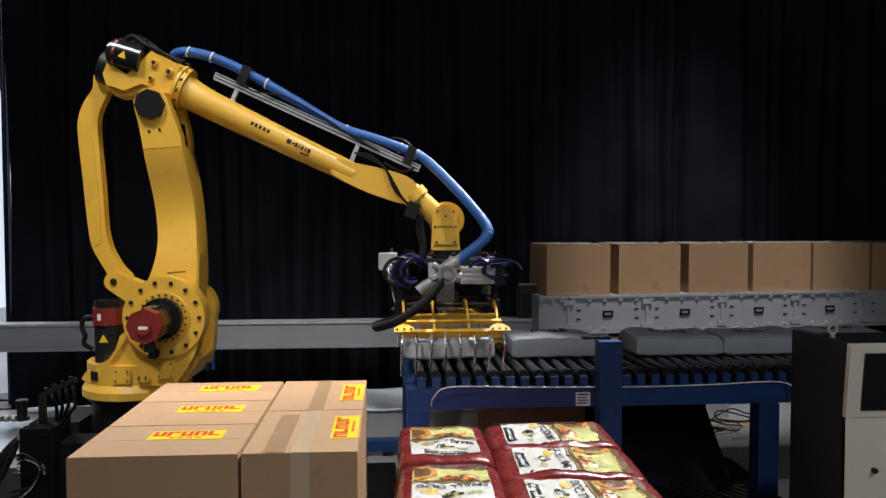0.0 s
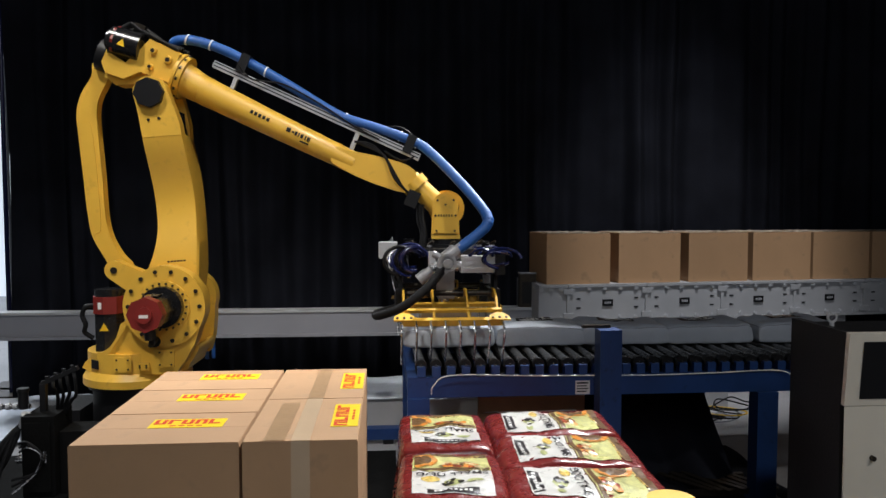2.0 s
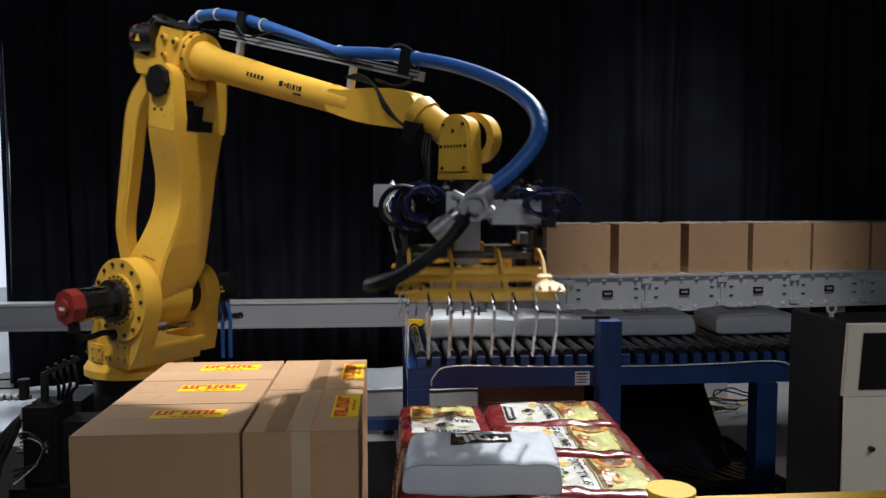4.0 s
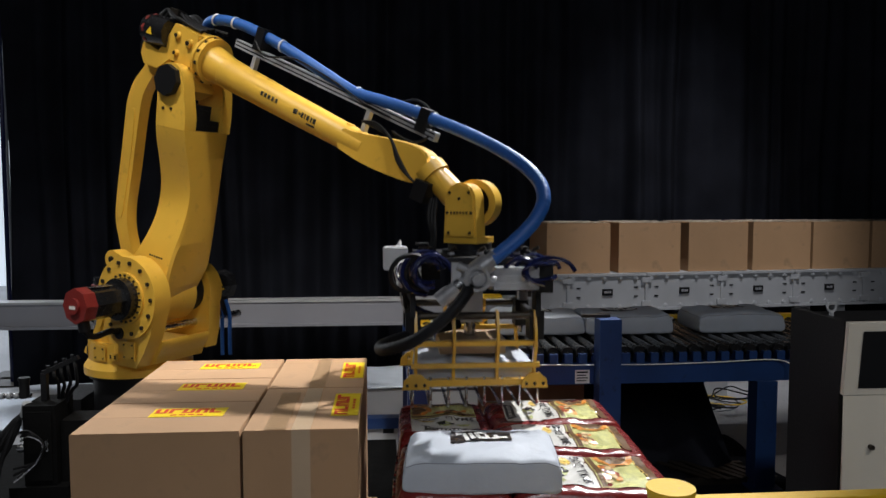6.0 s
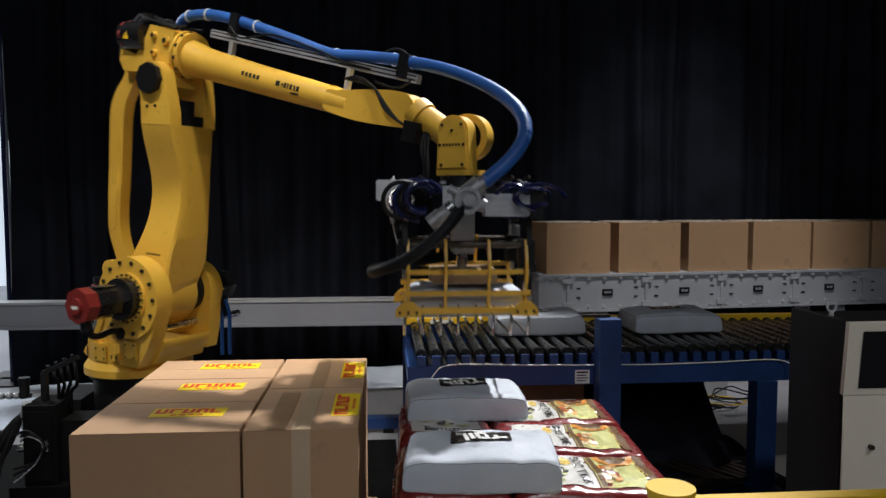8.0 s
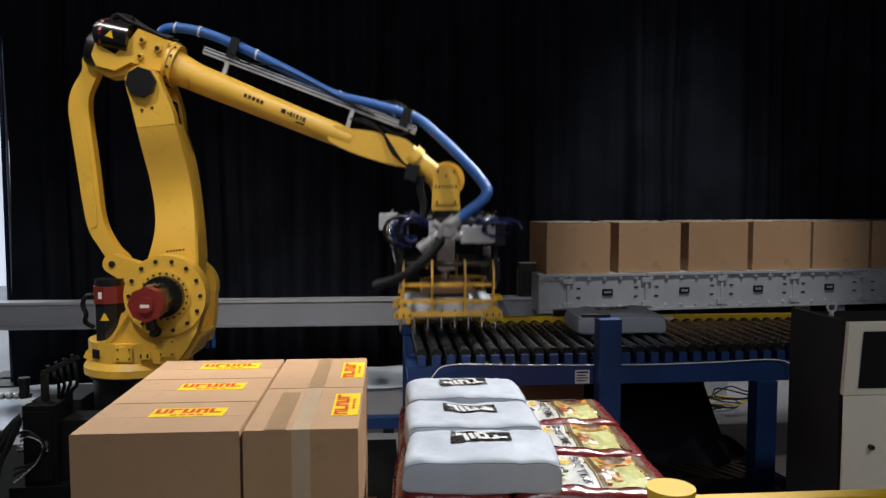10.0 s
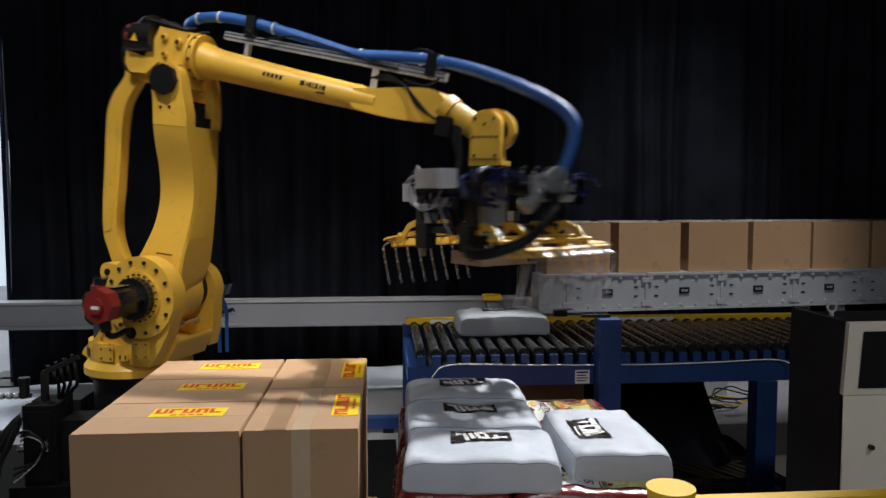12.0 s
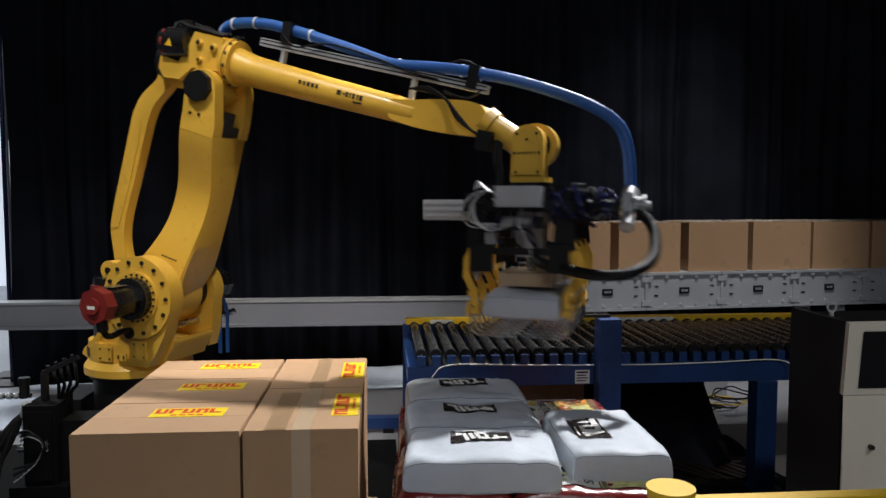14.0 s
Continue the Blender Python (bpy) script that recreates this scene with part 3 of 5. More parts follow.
def bag_height(L, W, h, u, v, slump):
    """The top of a filled bag at u, v from -1 to 1 over its length and width."""
    e = max(0.0, 1 - abs(u) ** 15) ** 0.26 * max(0.0, 1 - abs(v) ** 14) ** 0.26
    wob = 0.006 * math.sin(4 * u + slump) * math.cos(3 * v + slump) + 0.003 * math.sin(9 * u * v + 3 * slump) + 0.0035 * math.sin(17 * u + 5 * v + slump) * abs(v) ** 3
    fold = noise.noise(Vector((3.1 * u + 5 * slump, 2.3 * v, slump)))
    crease = abs(noise.noise(Vector((2.2 * u + v + slump, 3.4 * v - 0.8 * u, 3 + slump))))
    wob += 0.010 * fold + 0.020 * min(crease, 0.22) + 0.007 * abs(noise.noise(Vector((6.5 * u + 2 * v, 5 * v - 3 * u, 9 + slump)))) - 0.002 + 0.0016 * (abs(u) ** 6 + abs(v) ** 6) * math.sin(23 * u * (1 - 0.3 * v) + 17 * v + slump)
    wob *= 1 - 0.75 * max(abs(u), abs(v)) ** 4
    return h * e * (1 + 0.06 * math.sin(2.2 * u + slump)) + wob * e


def bag_point(L, W, h, u, v, slump, lift=0.0):
    return (u * L / 2 * (1 - 0.02 * v * v), v * W / 2 * (1 - 0.03 * u * u), bag_height(L, W, h, u, v, slump) + lift)


def bag_body(L, W, h, slump):
    bm = bmesh.new()
    n, m = 36, 28

    def ease(s):
        return math.copysign(1 - (1 - abs(s)) ** 2.4, s)
    sheet(bm, n, m, lambda a, b: bag_point(L, W, h, ease(2 * a - 1), ease(2 * b - 1), slump))

    def under(a, b):
        x, y, z = bag_point(L, W, 0.30 * h, ease(2 * a - 1), ease(2 * b - 1), slump + 2)
        return x, y, -min(z, 0.30 * h)
    sheet(bm, n, m, under)
    bmesh.ops.remove_doubles(bm, verts=bm.verts, dist=0.0005)
    low = 0.30 * h
    bmesh.ops.translate(bm, verts=bm.verts, vec=(0, 0, low))
    return bm


def patch(L, W, h, slump, u0, u1, v0, v1, lift=0.0025, n=10):
    low = 0.30 * h
    bm = sheetm(n, n, lambda a, b: Vector(bag_point(L, W, h, u0 + (u1 - u0) * a, v0 + (v1 - v0) * b, slump, lift)) + Vector((0, 0, low)))
    return bm


def on_bag(bm, L, W, h, slump, lift):
    for v in bm.verts:
        p = bag_point(L, W, h, max(-1, min(1, v.co.x / (L / 2))), max(-1, min(1, v.co.y / (W / 2))), slump, lift)
        v.co.z += p[2] + 0.30 * h
    return bm


GREY = (0.515, 0.345, 0.086)


def grey_bag(slump):
    L, W, h = GREY
    t = thing("cloth_bag", "light grey fabric bag with a black logo patch", "bag", group="grey bags")
    part("body", bag_body(L, W, h, slump), GREYCLOTH, t)
    p = part("patch", patch(L, W, h, slump, -0.40, 0.40, -0.05, 0.63, 0.003, 18), PRINT_BLACK, t, "black patch with white marks")
    low = 0.30 * h
    for (x0, x1, y0, y1) in ((-0.085, -0.035, 0.066, 0.084), (-0.066, -0.052, 0.028, 0.066), (-0.030, -0.016, 0.028, 0.084), (-0.016, 0.012, 0.070, 0.084), (0.0, 0.014, 0.028, 0.070), (-0.016, 0.0, 0.028, 0.040), (0.020, 0.034, 0.028, 0.084), (0.040, 0.054, 0.028, 0.084), (0.054, 0.076, 0.028, 0.040), (-0.03, 0.05, 0.013, 0.018)):
        bm = sheetm(2, 2, lambda a, b: (-1.02 * (x0 + (x1 - x0) * a) - 0.004 + 0.25 * ((y0 + (y1 - y0) * b) - 0.05), 0.117 - 1.35 * (y0 + (y1 - y0) * b), 0))
        part("mark", on_bag(bm, L, W, h, slump, 0.0062), WHITE, p)
    for s in (-1, 1):
        bm = sweep(bmesh.new(), [Vector(bag_point(L, W, h, -0.95 + 1.9 * i / 24, s * 0.945, slump, 0.0005)) + Vector((0, 0, low)) for i in range(25)], 0.0017, 5)
        part("seam", bm, SEAM, t, "dark sewn seam along the edge")
        bm = sweep(bmesh.new(), [Vector(bag_point(L, W, h, s * 0.965, -0.93 + 1.86 * i / 20, slump, 0.0005)) + Vector((0, 0, low)) for i in range(21)], 0.0017, 5)
        part("end_seam", bm, SEAM, t, "dark sewn seam along the edge")
    for s in (-1, 1):
        part("corner_tab", boxm(L / 2 - 0.02, L / 2 - 0.004, s * 0.13 - 0.013, s * 0.13 + 0.013, 0.02, 0.055), BLACK, t, "small black corner tab", bevel=0.003)
    return t


RED_BAG = (0.555, 0.385, 0.10)


def red_bag(slump, top):
    L, W, h = RED_BAG
    t = thing("pet_food_bag", "glossy maroon pet food bag with a printed front", "bag", group="pet food bags")
    part("body", bag_body(L, W, h, slump), MAROON, t)
    for s in (-1, 1):
        part("end_seal", sheetm(16, 2, lambda a, b: (s * (L / 2 - 0.006 + 0.018 * b), (a - 0.5) * W * 0.9, 0.032 + 0.003 * math.sin(30 * a))), MAROON, t).modifiers.new("film", "SOLIDIFY").thickness = 0.002
    if not top:
        return t
    low = 0.30 * h
    args = (L, W, h, slump)
    p = part("white_panel", patch(*args, -0.72, 0.05, -0.72, 0.72), PRINT_WHITE, t, "white printed panel")
    part("brand_bar", patch(*args, -0.70, -0.56, -0.45, 0.45, 0.004), PRINT_BLACK, p, "black brand bar")
    bm = bmesh.new()
    for k in range(8):
        y = -0.062 + k * 0.0165
        sheet(bm, 1, 1, lambda a, b: (-0.183 + 0.014 * a, y + 0.010 * b, 0))
    part("brand_marks", on_bag(bm, *args, 0.0055), WHITE, p)
    part("crest", on_bag(sheetm(6, 6, lambda a, b: (-0.09 + 0.03 * math.cos(6.28 * a) * b, 0.055 * math.sin(6.28 * a) * b * 0.6, 0)), *args, 0.004), PRINT_GREEN, p)
    bm = bmesh.new()
    rnd = random.Random(3)
    for k in range(9):
        x, y, r = -0.085 + rnd.uniform(-0.02, 0.02), rnd.uniform(-0.03, 0.03), rnd.uniform(0.006, 0.013)
        sheet(bm, 6, 1, lambda a, b: (x + r * b * math.cos(6.28 * a), y + r * b * math.sin(6.28 * a), 0))
    part("dog_mark", on_bag(bm, *args, 0.005), PRINT_BLACK, p)
    bm = letters("SMALL DOG", 0.046, 0.0, 0.0006)
    bmesh.ops.transform(bm, matrix=pose(-0.018, 0, 0, 0, 0, 90), verts=bm.verts)
    part("lettering", on_bag(bm, *args, 0.0055), PRINT_BLACK, p, "black words SMALL DOG")
    q = part("food_panel", patch(*args, 0.07, 0.66, -0.72, 0.72), PRINT_FIELD, t, "yellow and orange food picture")
    part("text_strip", patch(*args, 0.085, 0.15, -0.70, 0.70, 0.004), PRINT_BROWN, q)

    def disc(bm, x, y, rx, ry, n=8):
        sheet(bm, n, 1, lambda a, b: (x + rx * b * math.cos(6.2832 * a), y + ry * b * math.sin(6.2832 * a), 0))
    for mat, n, lift in ((PRINT_BROWN, 6, 0.0045), (PRINT_ORANGE, 6, 0.005), (PRINT_RED, 4, 0.0055), (PRINT_CREAM, 5, 0.006)):
        for k in range(n):
            bm = bmesh.new()
            disc(bm, rnd.uniform(0.048, 0.088), rnd.uniform(-0.10, 0.03), rnd.uniform(0.008, 0.015), rnd.uniform(0.010, 0.022))
            part("food", on_bag(bm, *args, lift + 0.0001 * k), mat, q)

    part("swirl", on_bag(sheetm(16, 2, lambda a, b: (0.118 + (0.052 + 0.020 * b) * math.cos(3.1416 * (1 + a)), 0.130 + (0.062 + 0.022 * b) * math.sin(3.1416 * (1 + a)), 0)), *args, 0.0062), PRINT_ORANGE, q, "orange curved band")
    part("seed_patch", on_bag(sheetm(16, 3, lambda a, b: (0.118 + 0.050 * b * math.cos(3.1416 * (1 + a)), 0.130 + 0.060 * b * math.sin(3.1416 * (1 + a)), 0)), *args, 0.0055), PRINT_BROWN, q)
    bm = bmesh.new()
    for k in range(3):
        sheet(bm, 4, 1, lambda a, b: (0.105 + 0.009 * k + 0.002 * b, -0.085 + 0.10 * a, 0))
    part("small_print", on_bag(bm, *args, 0.005), PRINT_GREEN, q)
    bm = bmesh.new()
    disc(bm, -0.062, 0.075, 0.020, 0.034, 10)
    part("corner_flash", on_bag(bm, *args, 0.0048), PRINT_YELLOW, p)
    bm = bmesh.new()
    disc(bm, -0.100, -0.075, 0.014, 0.030, 10)
    part("leaf_mark", on_bag(bm, *args, 0.0045), PRINT_GREEN, p)
    part("dark_band", patch(*args, 0.68, 0.80, -0.72, 0.72), PRINT_BROWN, t, "dark band with pale small print")
    bm = bmesh.new()
    for k in range(12):
        y = -0.105 + k * 0.0175
        sheet(bm, 1, 1, lambda a, b: (0.182 + 0.008 * a, y + 0.012 * b, 0))
    part("small_print", on_bag(bm, *args, 0.0045), PRINT_YELLOW, t)
    part("mid_band", patch(*args, 0.05, 0.07, -0.72, 0.72, 0.003), PRINT_BROWN, t)
    return t


BAGS = pose(0.47, 2.85, 0, 0, 0, -2.5)


def red_stack():
    pallet("pallet", BAGS, 0.98, 1.1, "wooden pallet under the maroon pet food bags")
    rnd = random.Random(6)
    base, h = 0.134, 0.1165
    for layer in range(4):
        z, top = base + layer * h, layer == 3
        spots = []
        for i in range(2):
            spots.append((-0.222, -0.262 + 0.545 * i, 90))
        for i in range(3):
            spots.append((0.240, -0.355 + 0.362 * i, 0))
        if layer % 2 == 0:
            spots = [(0.09 - x, y, r) for x, y, r in spots]
        for x, y, r in spots:
            t = red_bag(rnd.uniform(0, 6), top)
            t.matrix_basis = BAGS @ pose(x + rnd.uniform(-0.008, 0.008), y, z, 0, 0, r + rnd.uniform(-1.5, 1.5))


# ---- console and fence ----


def console():
    t = thing("control_console", "charcoal and cream control console with a dark screen", "console", pose(1.725, 2.7, 0))
    # outline in depth and height, drawn out to the right
    def slab(x0, x1, pts):
        bm = prismm([(a, z) for a, z in pts], 0, 1)
        for v in bm.verts:
            d, w, z = v.co.x, v.co.y, v.co.z
            v.co = (x0 + (x1 - x0) * w, d, z)
        return bm
    outline = [(0.0, 0.0), (0.022, 0.80), (0.0, 1.08), (0.375, 1.077), (0.375, 0.0)]
    part("side_panel", slab(-0.0, 0.035, outline), CONSOLE_DARK, t, "flat charcoal side panel", bevel=0.003)
    part("side_panel", slab(1.0, 1.035, outline), CONSOLE_DARK, t, "flat charcoal side panel", bevel=0.003)
    part("body", slab(0.036, 0.999, [(0.03, 0.0), (0.05, 0.80), (0.03, 1.06), (0.365, 1.062), (0.365, 0.0)]), CONSOLE_DARK, t)
    part("front_panel", slab(0.004, 1.031, [(-0.022, 0.0), (-0.001, 0.796), (-0.001 + 0.0, 0.797), (-0.0009, 0.0)]), CONSOLE_CREAM, t, "cream lower front", bevel=0.0)
    bz = part("screen_bezel", slab(0.004, 1.031, [(0.0, 0.798), (0.021, 0.80), (-0.001, 1.079), (-0.024, 1.075)]), CONSOLE_CREAM, t, "cream frame round the screen", bevel=0.003)
    part("screen", slab(0.06, 0.95, [(-0.0055, 0.825), (-0.003, 0.825), (-0.024, 1.045), (-0.0265, 1.045)]), GLASS_DARK, bz, "dark blank screen")
    part("lock", cylm((0.115, -0.004, 0.60), (0.115, -0.022, 0.60), 0.010, 14), DARKSTEEL, t)
    part("eye_bolt", ring(cylm((0.045, 0.16, 1.060), (0.045, 0.16, 1.090), 0.009, 10), (0.045, 0.156, 1.110), (0.045, 0.164, 1.110), 0.021, 0.014, 20), ALU, t, "steel lifting eye")


def fence():
    p = thing("fence_post", "round yellow safety post with a flat cap", "post", pose(0.665, 1.68, 0))
    part("tube", cylm((0, 0, 0.012), (0, 0, 0.862), 0.052, 32), SAFETY, p)
    part("cap", cylm((0, 0, 0.863), (0, 0, 0.875), 0.056, 32), SAFETY, p, bevel=0.004)
    part("foot", boxm(-0.09, 0.09, -0.09, 0.09, 0, 0.011), SAFETY, p)
    r = thing("fence_rail", "yellow steel safety fence rail", "rail", pose(0.72, 1.7, 0))
    part("top_bar", boxm(0.01, 1.6, -0.02, 0.02, 0.812, 0.838), SAFETY, r, bevel=0.003)
    part("kick_bar", boxm(0.01, 1.6, -0.015, 0.015, 0.10, 0.14), SAFETY, r, bevel=0.003)
    for x in (0.8, 1.58):
        part("upright", boxm(x, x + 0.03, -0.015, 0.015, 0, 0.811), SAFETY, r, bevel=0.003)


# ---- robot ----
AXIS_X, AXIS_Y, OFFSET, SHOULDER, LOWER, UPPER = -1.362, 4.358, 0.234, 1.024, 1.126, 1.70
CRANK = (-0.366, 0.038)


def bolts(parent, cx, cz, r, n, y, size=0.011, a0=0.0, mat=None):
    me = finish(cylm((0, 0, 0), (0, -0.008, 0), size, 8), mat or DARKSTEEL, "bolt")
    for i in range(n):
        a = a0 + 2 * math.pi * i / n
        b = new("bolt", me)
        b.parent = parent
        b.matrix_basis = pose(cx + r * math.cos(a), y, cz + r * math.sin(a))


def warning(parent, x, y, z, s=0.03):
    bm = prismm([(x - s, z - s * 0.8), (x + s, z - s * 0.8), (x, z + s)], y - 0.001, y)
    part("warning_sign", bm, SAFETY, parent, "small yellow warning triangle")


def robot():
    t = thing("palletizing_robot", "large yellow industrial robot arm on a black pedestal", "robot", pose(AXIS_X, AXIS_Y, 0))
    base = part("pedestal", cyl(cyl(cylm((0, 0, 0.03), (0, 0, 0.56), 0.24, 40), (0, 0, 0.56), (0, 0, 0.584), 0.262, 40), (0, 0, 0), (0, 0, 0.03), 0.42, 40), BLACK, t, "black round pedestal", bevel=0.004)
    part("connector_box", boxm(-0.40, -0.25, -0.20, 0.15, 0.18, 0.46), BLACK, base, bevel=0.012)
    # turret
    tu = part("turret", cyl(cyl(cylm((0, 0, 0.586), (0, 0, 0.625), 0.286, 48), (0, 0, 0.625), (0, 0, 0.66), 0.286, 48, 0.262), (0, 0, 0.655), (0, 0, 0.69), 0.26, 40), YELLOW, t, bevel=0.006)
    sx, sz, r = OFFSET, SHOULDER, 0.213
    cheek = [(-0.14, 0.66), (-0.14, 0.768), (-0.10, 0.778), (-0.055, 0.81), (-0.02, 0.86), (0.003, 0.93)] + arc(sx, sz, r, 200, -20, 22) + [(0.415, 0.91), (0.39, 0.83), (0.34, 0.74), (0.28, 0.66)]
    far_cheek = [(0.02, 0.70), (0.04, 0.86), (0.07, 0.95)] + arc(sx, sz, 0.162, 200, -20, 18) + [(0.385, 0.90), (0.375, 0.80), (0.35, 0.705)]
    bm = prismm(cheek, -0.262, -0.172)
    for v in bm.verts:
        if v.co.y < -0.2:
            v.co.y = -math.sqrt(0.262 ** 2 - min(v.co.x, 0.0) ** 2)
    part("near_cheek", bm, YELLOW, tu, bevel=0.012)
    part("far_cheek", prismm(far_cheek, 0.152, 0.234), YELLOW, tu, bevel=0.010)
    part("skirt", cylm((0, 0, 0.656), (0, 0, 0.766), 0.259, 48), YELLOW, tu, bevel=0.006)
    part("belly", prismm(rounded([(-0.20, 0.66), (-0.19, 0.74), (-0.05, 0.755), (0.14, 0.735), (0.30, 0.735), (0.335, 0.765), (0.355, 0.795), (0.380, 0.796), (0.376, 0.765), (0.335, 0.705), (0.27, 0.66)], 3), -0.175, 0.150), YELLOW, tu, bevel=0.006)
    part("bearing_seal", cylm((sx, 0.071, sz), (sx, 0.1515, sz), 0.115, 32), BLACK, tu, "black bearing seal")
    for k in range(2):
        part("blue_line", hosem([(sx + 0.03 + 0.03 * k, 0.34 + 0.03 * k, sz - 0.08), (sx + 0.05 + 0.03 * k, 0.35 + 0.03 * k, 0.86), (sx + 0.05 + 0.03 * k, 0.35 + 0.03 * k, 0.74), (sx + 0.05 + 0.03 * k, 0.35 + 0.03 * k, 0.62)], 0.011, 8), HOSE, tu, "blue air line behind the turret")
    for y0, y1, outer in ((-0.274, -0.262, r), (0.234, 0.245, 0.158)):
        part("bearing_ring", ring(bmesh.new(), (sx, y0, sz), (sx, y1, sz), outer, 0.106, 48), YELLOW, tu, bevel=0.003)
    part("inner_ring", ring(bmesh.new(), (sx, -0.285, sz), (sx, -0.262, sz), 0.135, 0.106, 40), YELLOW, tu, bevel=0.003)
    bolts(tu, sx, sz, 0.185, 14, -0.274)
    bolts(tu, sx, sz, 0.121, 22, -0.285, 0.006)
    m = part("motor_housing", cyl(cyl(cylm((sx, -0.255, sz), (sx, -0.33, sz), 0.108, 32), (sx, -0.33, sz), (sx, -0.50, sz - 0.005), 0.082, 8), (sx, -0.30, sz), (sx, -0.335, sz), 0.100, 24), MOTOR, tu, "black servo motor", bevel=0.004)
    part("motor_cap", cyl(cylm((sx, -0.501, sz - 0.005), (sx, -0.565, sz - 0.005), 0.088, 8), (sx, -0.565, sz - 0.005), (sx, -0.578, sz - 0.005), 0.04, 20), RED, m, "dull red motor end cap", bevel=0.008)
    part("motor_label", boxm(sx - 0.022, sx + 0.022, -0.5795, -0.5785, sz - 0.018, sz - 0.002), WHITE, m)
    # Steel plate added where the motor's top facet reflects a lamp.
    part("motor_glint_plate", boxm(sx - 0.03, sx + 0.03, -0.48, -0.36, sz + 0.0765, sz + 0.0785), STEEL, m, "bright plate in place of the glint on the motor's top")
    part("motor_plug", sweep(bmesh.new(), spline([(sx + 0.01, -0.53, sz - 0.085), (sx + 0.02, -0.52, sz - 0.14), (sx - 0.01, -0.45, sz - 0.17), (sx - 0.02, -0.36, sz - 0.16), (sx - 0.05, -0.29, sz - 0.175)]), 0.016, 8), RUBBER, m)
    part("plug_body", cylm((sx + 0.01, -0.53, sz - 0.08), (sx + 0.015, -0.525, sz - 0.13), 0.028, 12), BLACK, m, bevel=0.004)
    part("cable_gland", cylm((sx - 0.05, -0.262, sz - 0.185), (sx - 0.05, -0.285, sz - 0.185), 0.03, 16), BLACK, tu)
    f = part("far_motor", cyl(cylm((sx, 0.236, sz), (sx, 0.275, sz), 0.100, 28), (sx, 0.275, sz), (sx, 0.39, sz), 0.085, 8), MOTOR, tu, "black servo motor", bevel=0.004)
    part("motor_cap", cylm((sx, 0.39, sz), (sx, 0.44, sz), 0.088, 8), MOTOR, f, bevel=0.006)
    part("motor_plug", cylm((sx + 0.02, 0.38, sz - 0.06), (sx + 0.02, 0.36, sz - 0.17), 0.042, 12), BLACK, f, bevel=0.005)
    part("warning_sign", prismm([(-0.022, -0.018), (0.022, -0.018), (0.0, 0.022)], -0.001, 0.0), SAFETY, f, "small yellow warning triangle", at=pose(sx + 0.0815, 0.32, sz, 0, 0, 90))
    mx, my = -0.115, -0.10
    s = part("axis_motor", cyl(cyl(cylm((mx, my, 0.735), (mx, my, 0.975), 0.080, 8), (mx, my, 1.06), (mx, my, 1.10), 0.075, 24), (mx, my, 0.72), (mx, my, 0.745), 0.09, 24), MOTOR, tu, "upright black servo motor", bevel=0.006)
    part("red_band", cylm((mx, my, 0.97), (mx, my, 1.062), 0.088, 8), RED, s, "dull red motor band", bevel=0.006)
    part("sticker", boxm(mx - 0.03, mx - 0.002, my - 0.0835, my - 0.082, 0.998, 1.034), WHITE, s)
    warning(s, mx, my - 0.0812, 0.90, 0.024)
    part("plug", hosem([(mx - 0.07, my - 0.02, 1.01), (mx - 0.115, my - 0.03, 1.005), (mx - 0.135, my - 0.03, 0.96), (mx - 0.118, my - 0.03, 0.91), (mx - 0.128, my - 0.02, 0.865), (mx - 0.09, my, 0.83)], 0.013, 8), RUBBER, s)
    for x0, x1, z0, z1 in ((-0.035, 0.055, 0.675, 0.755), (0.085, 0.15, 0.685, 0.725), (0.19, 0.28, 0.70, 0.795)):
        part("cover_plate", boxm(x0, x1, -0.268, -0.262, z0, z1), YELLOW, tu, bevel=0.003)
        for x in (x0 + 0.015, x1 - 0.015):
            for z in (z0 + 0.015, z1 - 0.015):
                part("screw", cylm((x, -0.268, z), (x, -0.272, z), 0.005, 6), DARKSTEEL, tu)
    part("vent", boxm(-0.03, 0.03, -0.004, 0.0, -0.024, 0.024), BLACK, tu, "dark vent plate", bevel=0.003, at=pose(-0.151, -0.2155, 0.708, 0, 0, -35))
    part("shaft", cylm((sx + 0.04, -0.17, 0.845), (sx + 0.04, 0.50, 0.845), 0.020, 16), STEEL, tu, "bright steel shaft")
    # lower arm
    bm = bmesh.new()
    cyl(bm, (0.0, -0.1675, 0.0), (0.0, 0.068, 0.0), 0.148, 40)
    loops = []
    for k in range(40):
        z = -0.075 + 0.025 * k
        u = min(abs(z - 0.55) / 0.40, 1.0)
        waist = 0.5 + 0.5 * math.cos(math.pi * u)
        flare = min(max((z - 0.6) / 0.3, 0.0), 1.0) ** 2
        near, far = -0.168 + 0.078 * waist, 0.139 - 0.010 * waist + 0.038 * flare
        back = -0.046 - 1.08 * max(0.0, 0.42 - z) ** 2 - 0.035 * max(0.0, z - 0.45)
        back = max(back, -0.125)
        far -= 0.070 * min(max((0.17 - z) / 0.17, 0.0), 1.0)
        front = 0.168 - 0.06 * max(0.0, z - 0.35) ** 2 - 0.20 * max(0.0, 0.35 - z) ** 2
        far_front = 0.160 - (0.38 if z > 0.55 else 0.12) * (z - 0.55) ** 2
        cut = 0.012 + 0.030 * min(max((z - 0.25) / 0.3, 0.0), 1.0)
        loops.append([bm.verts.new((x, y, z)) for x, y in ((back, near), (front - 0.006, near), (front + 0.004, near + cut), (far_front, far - 0.02), (far_front - 0.015, far), (back + 0.02, far))])
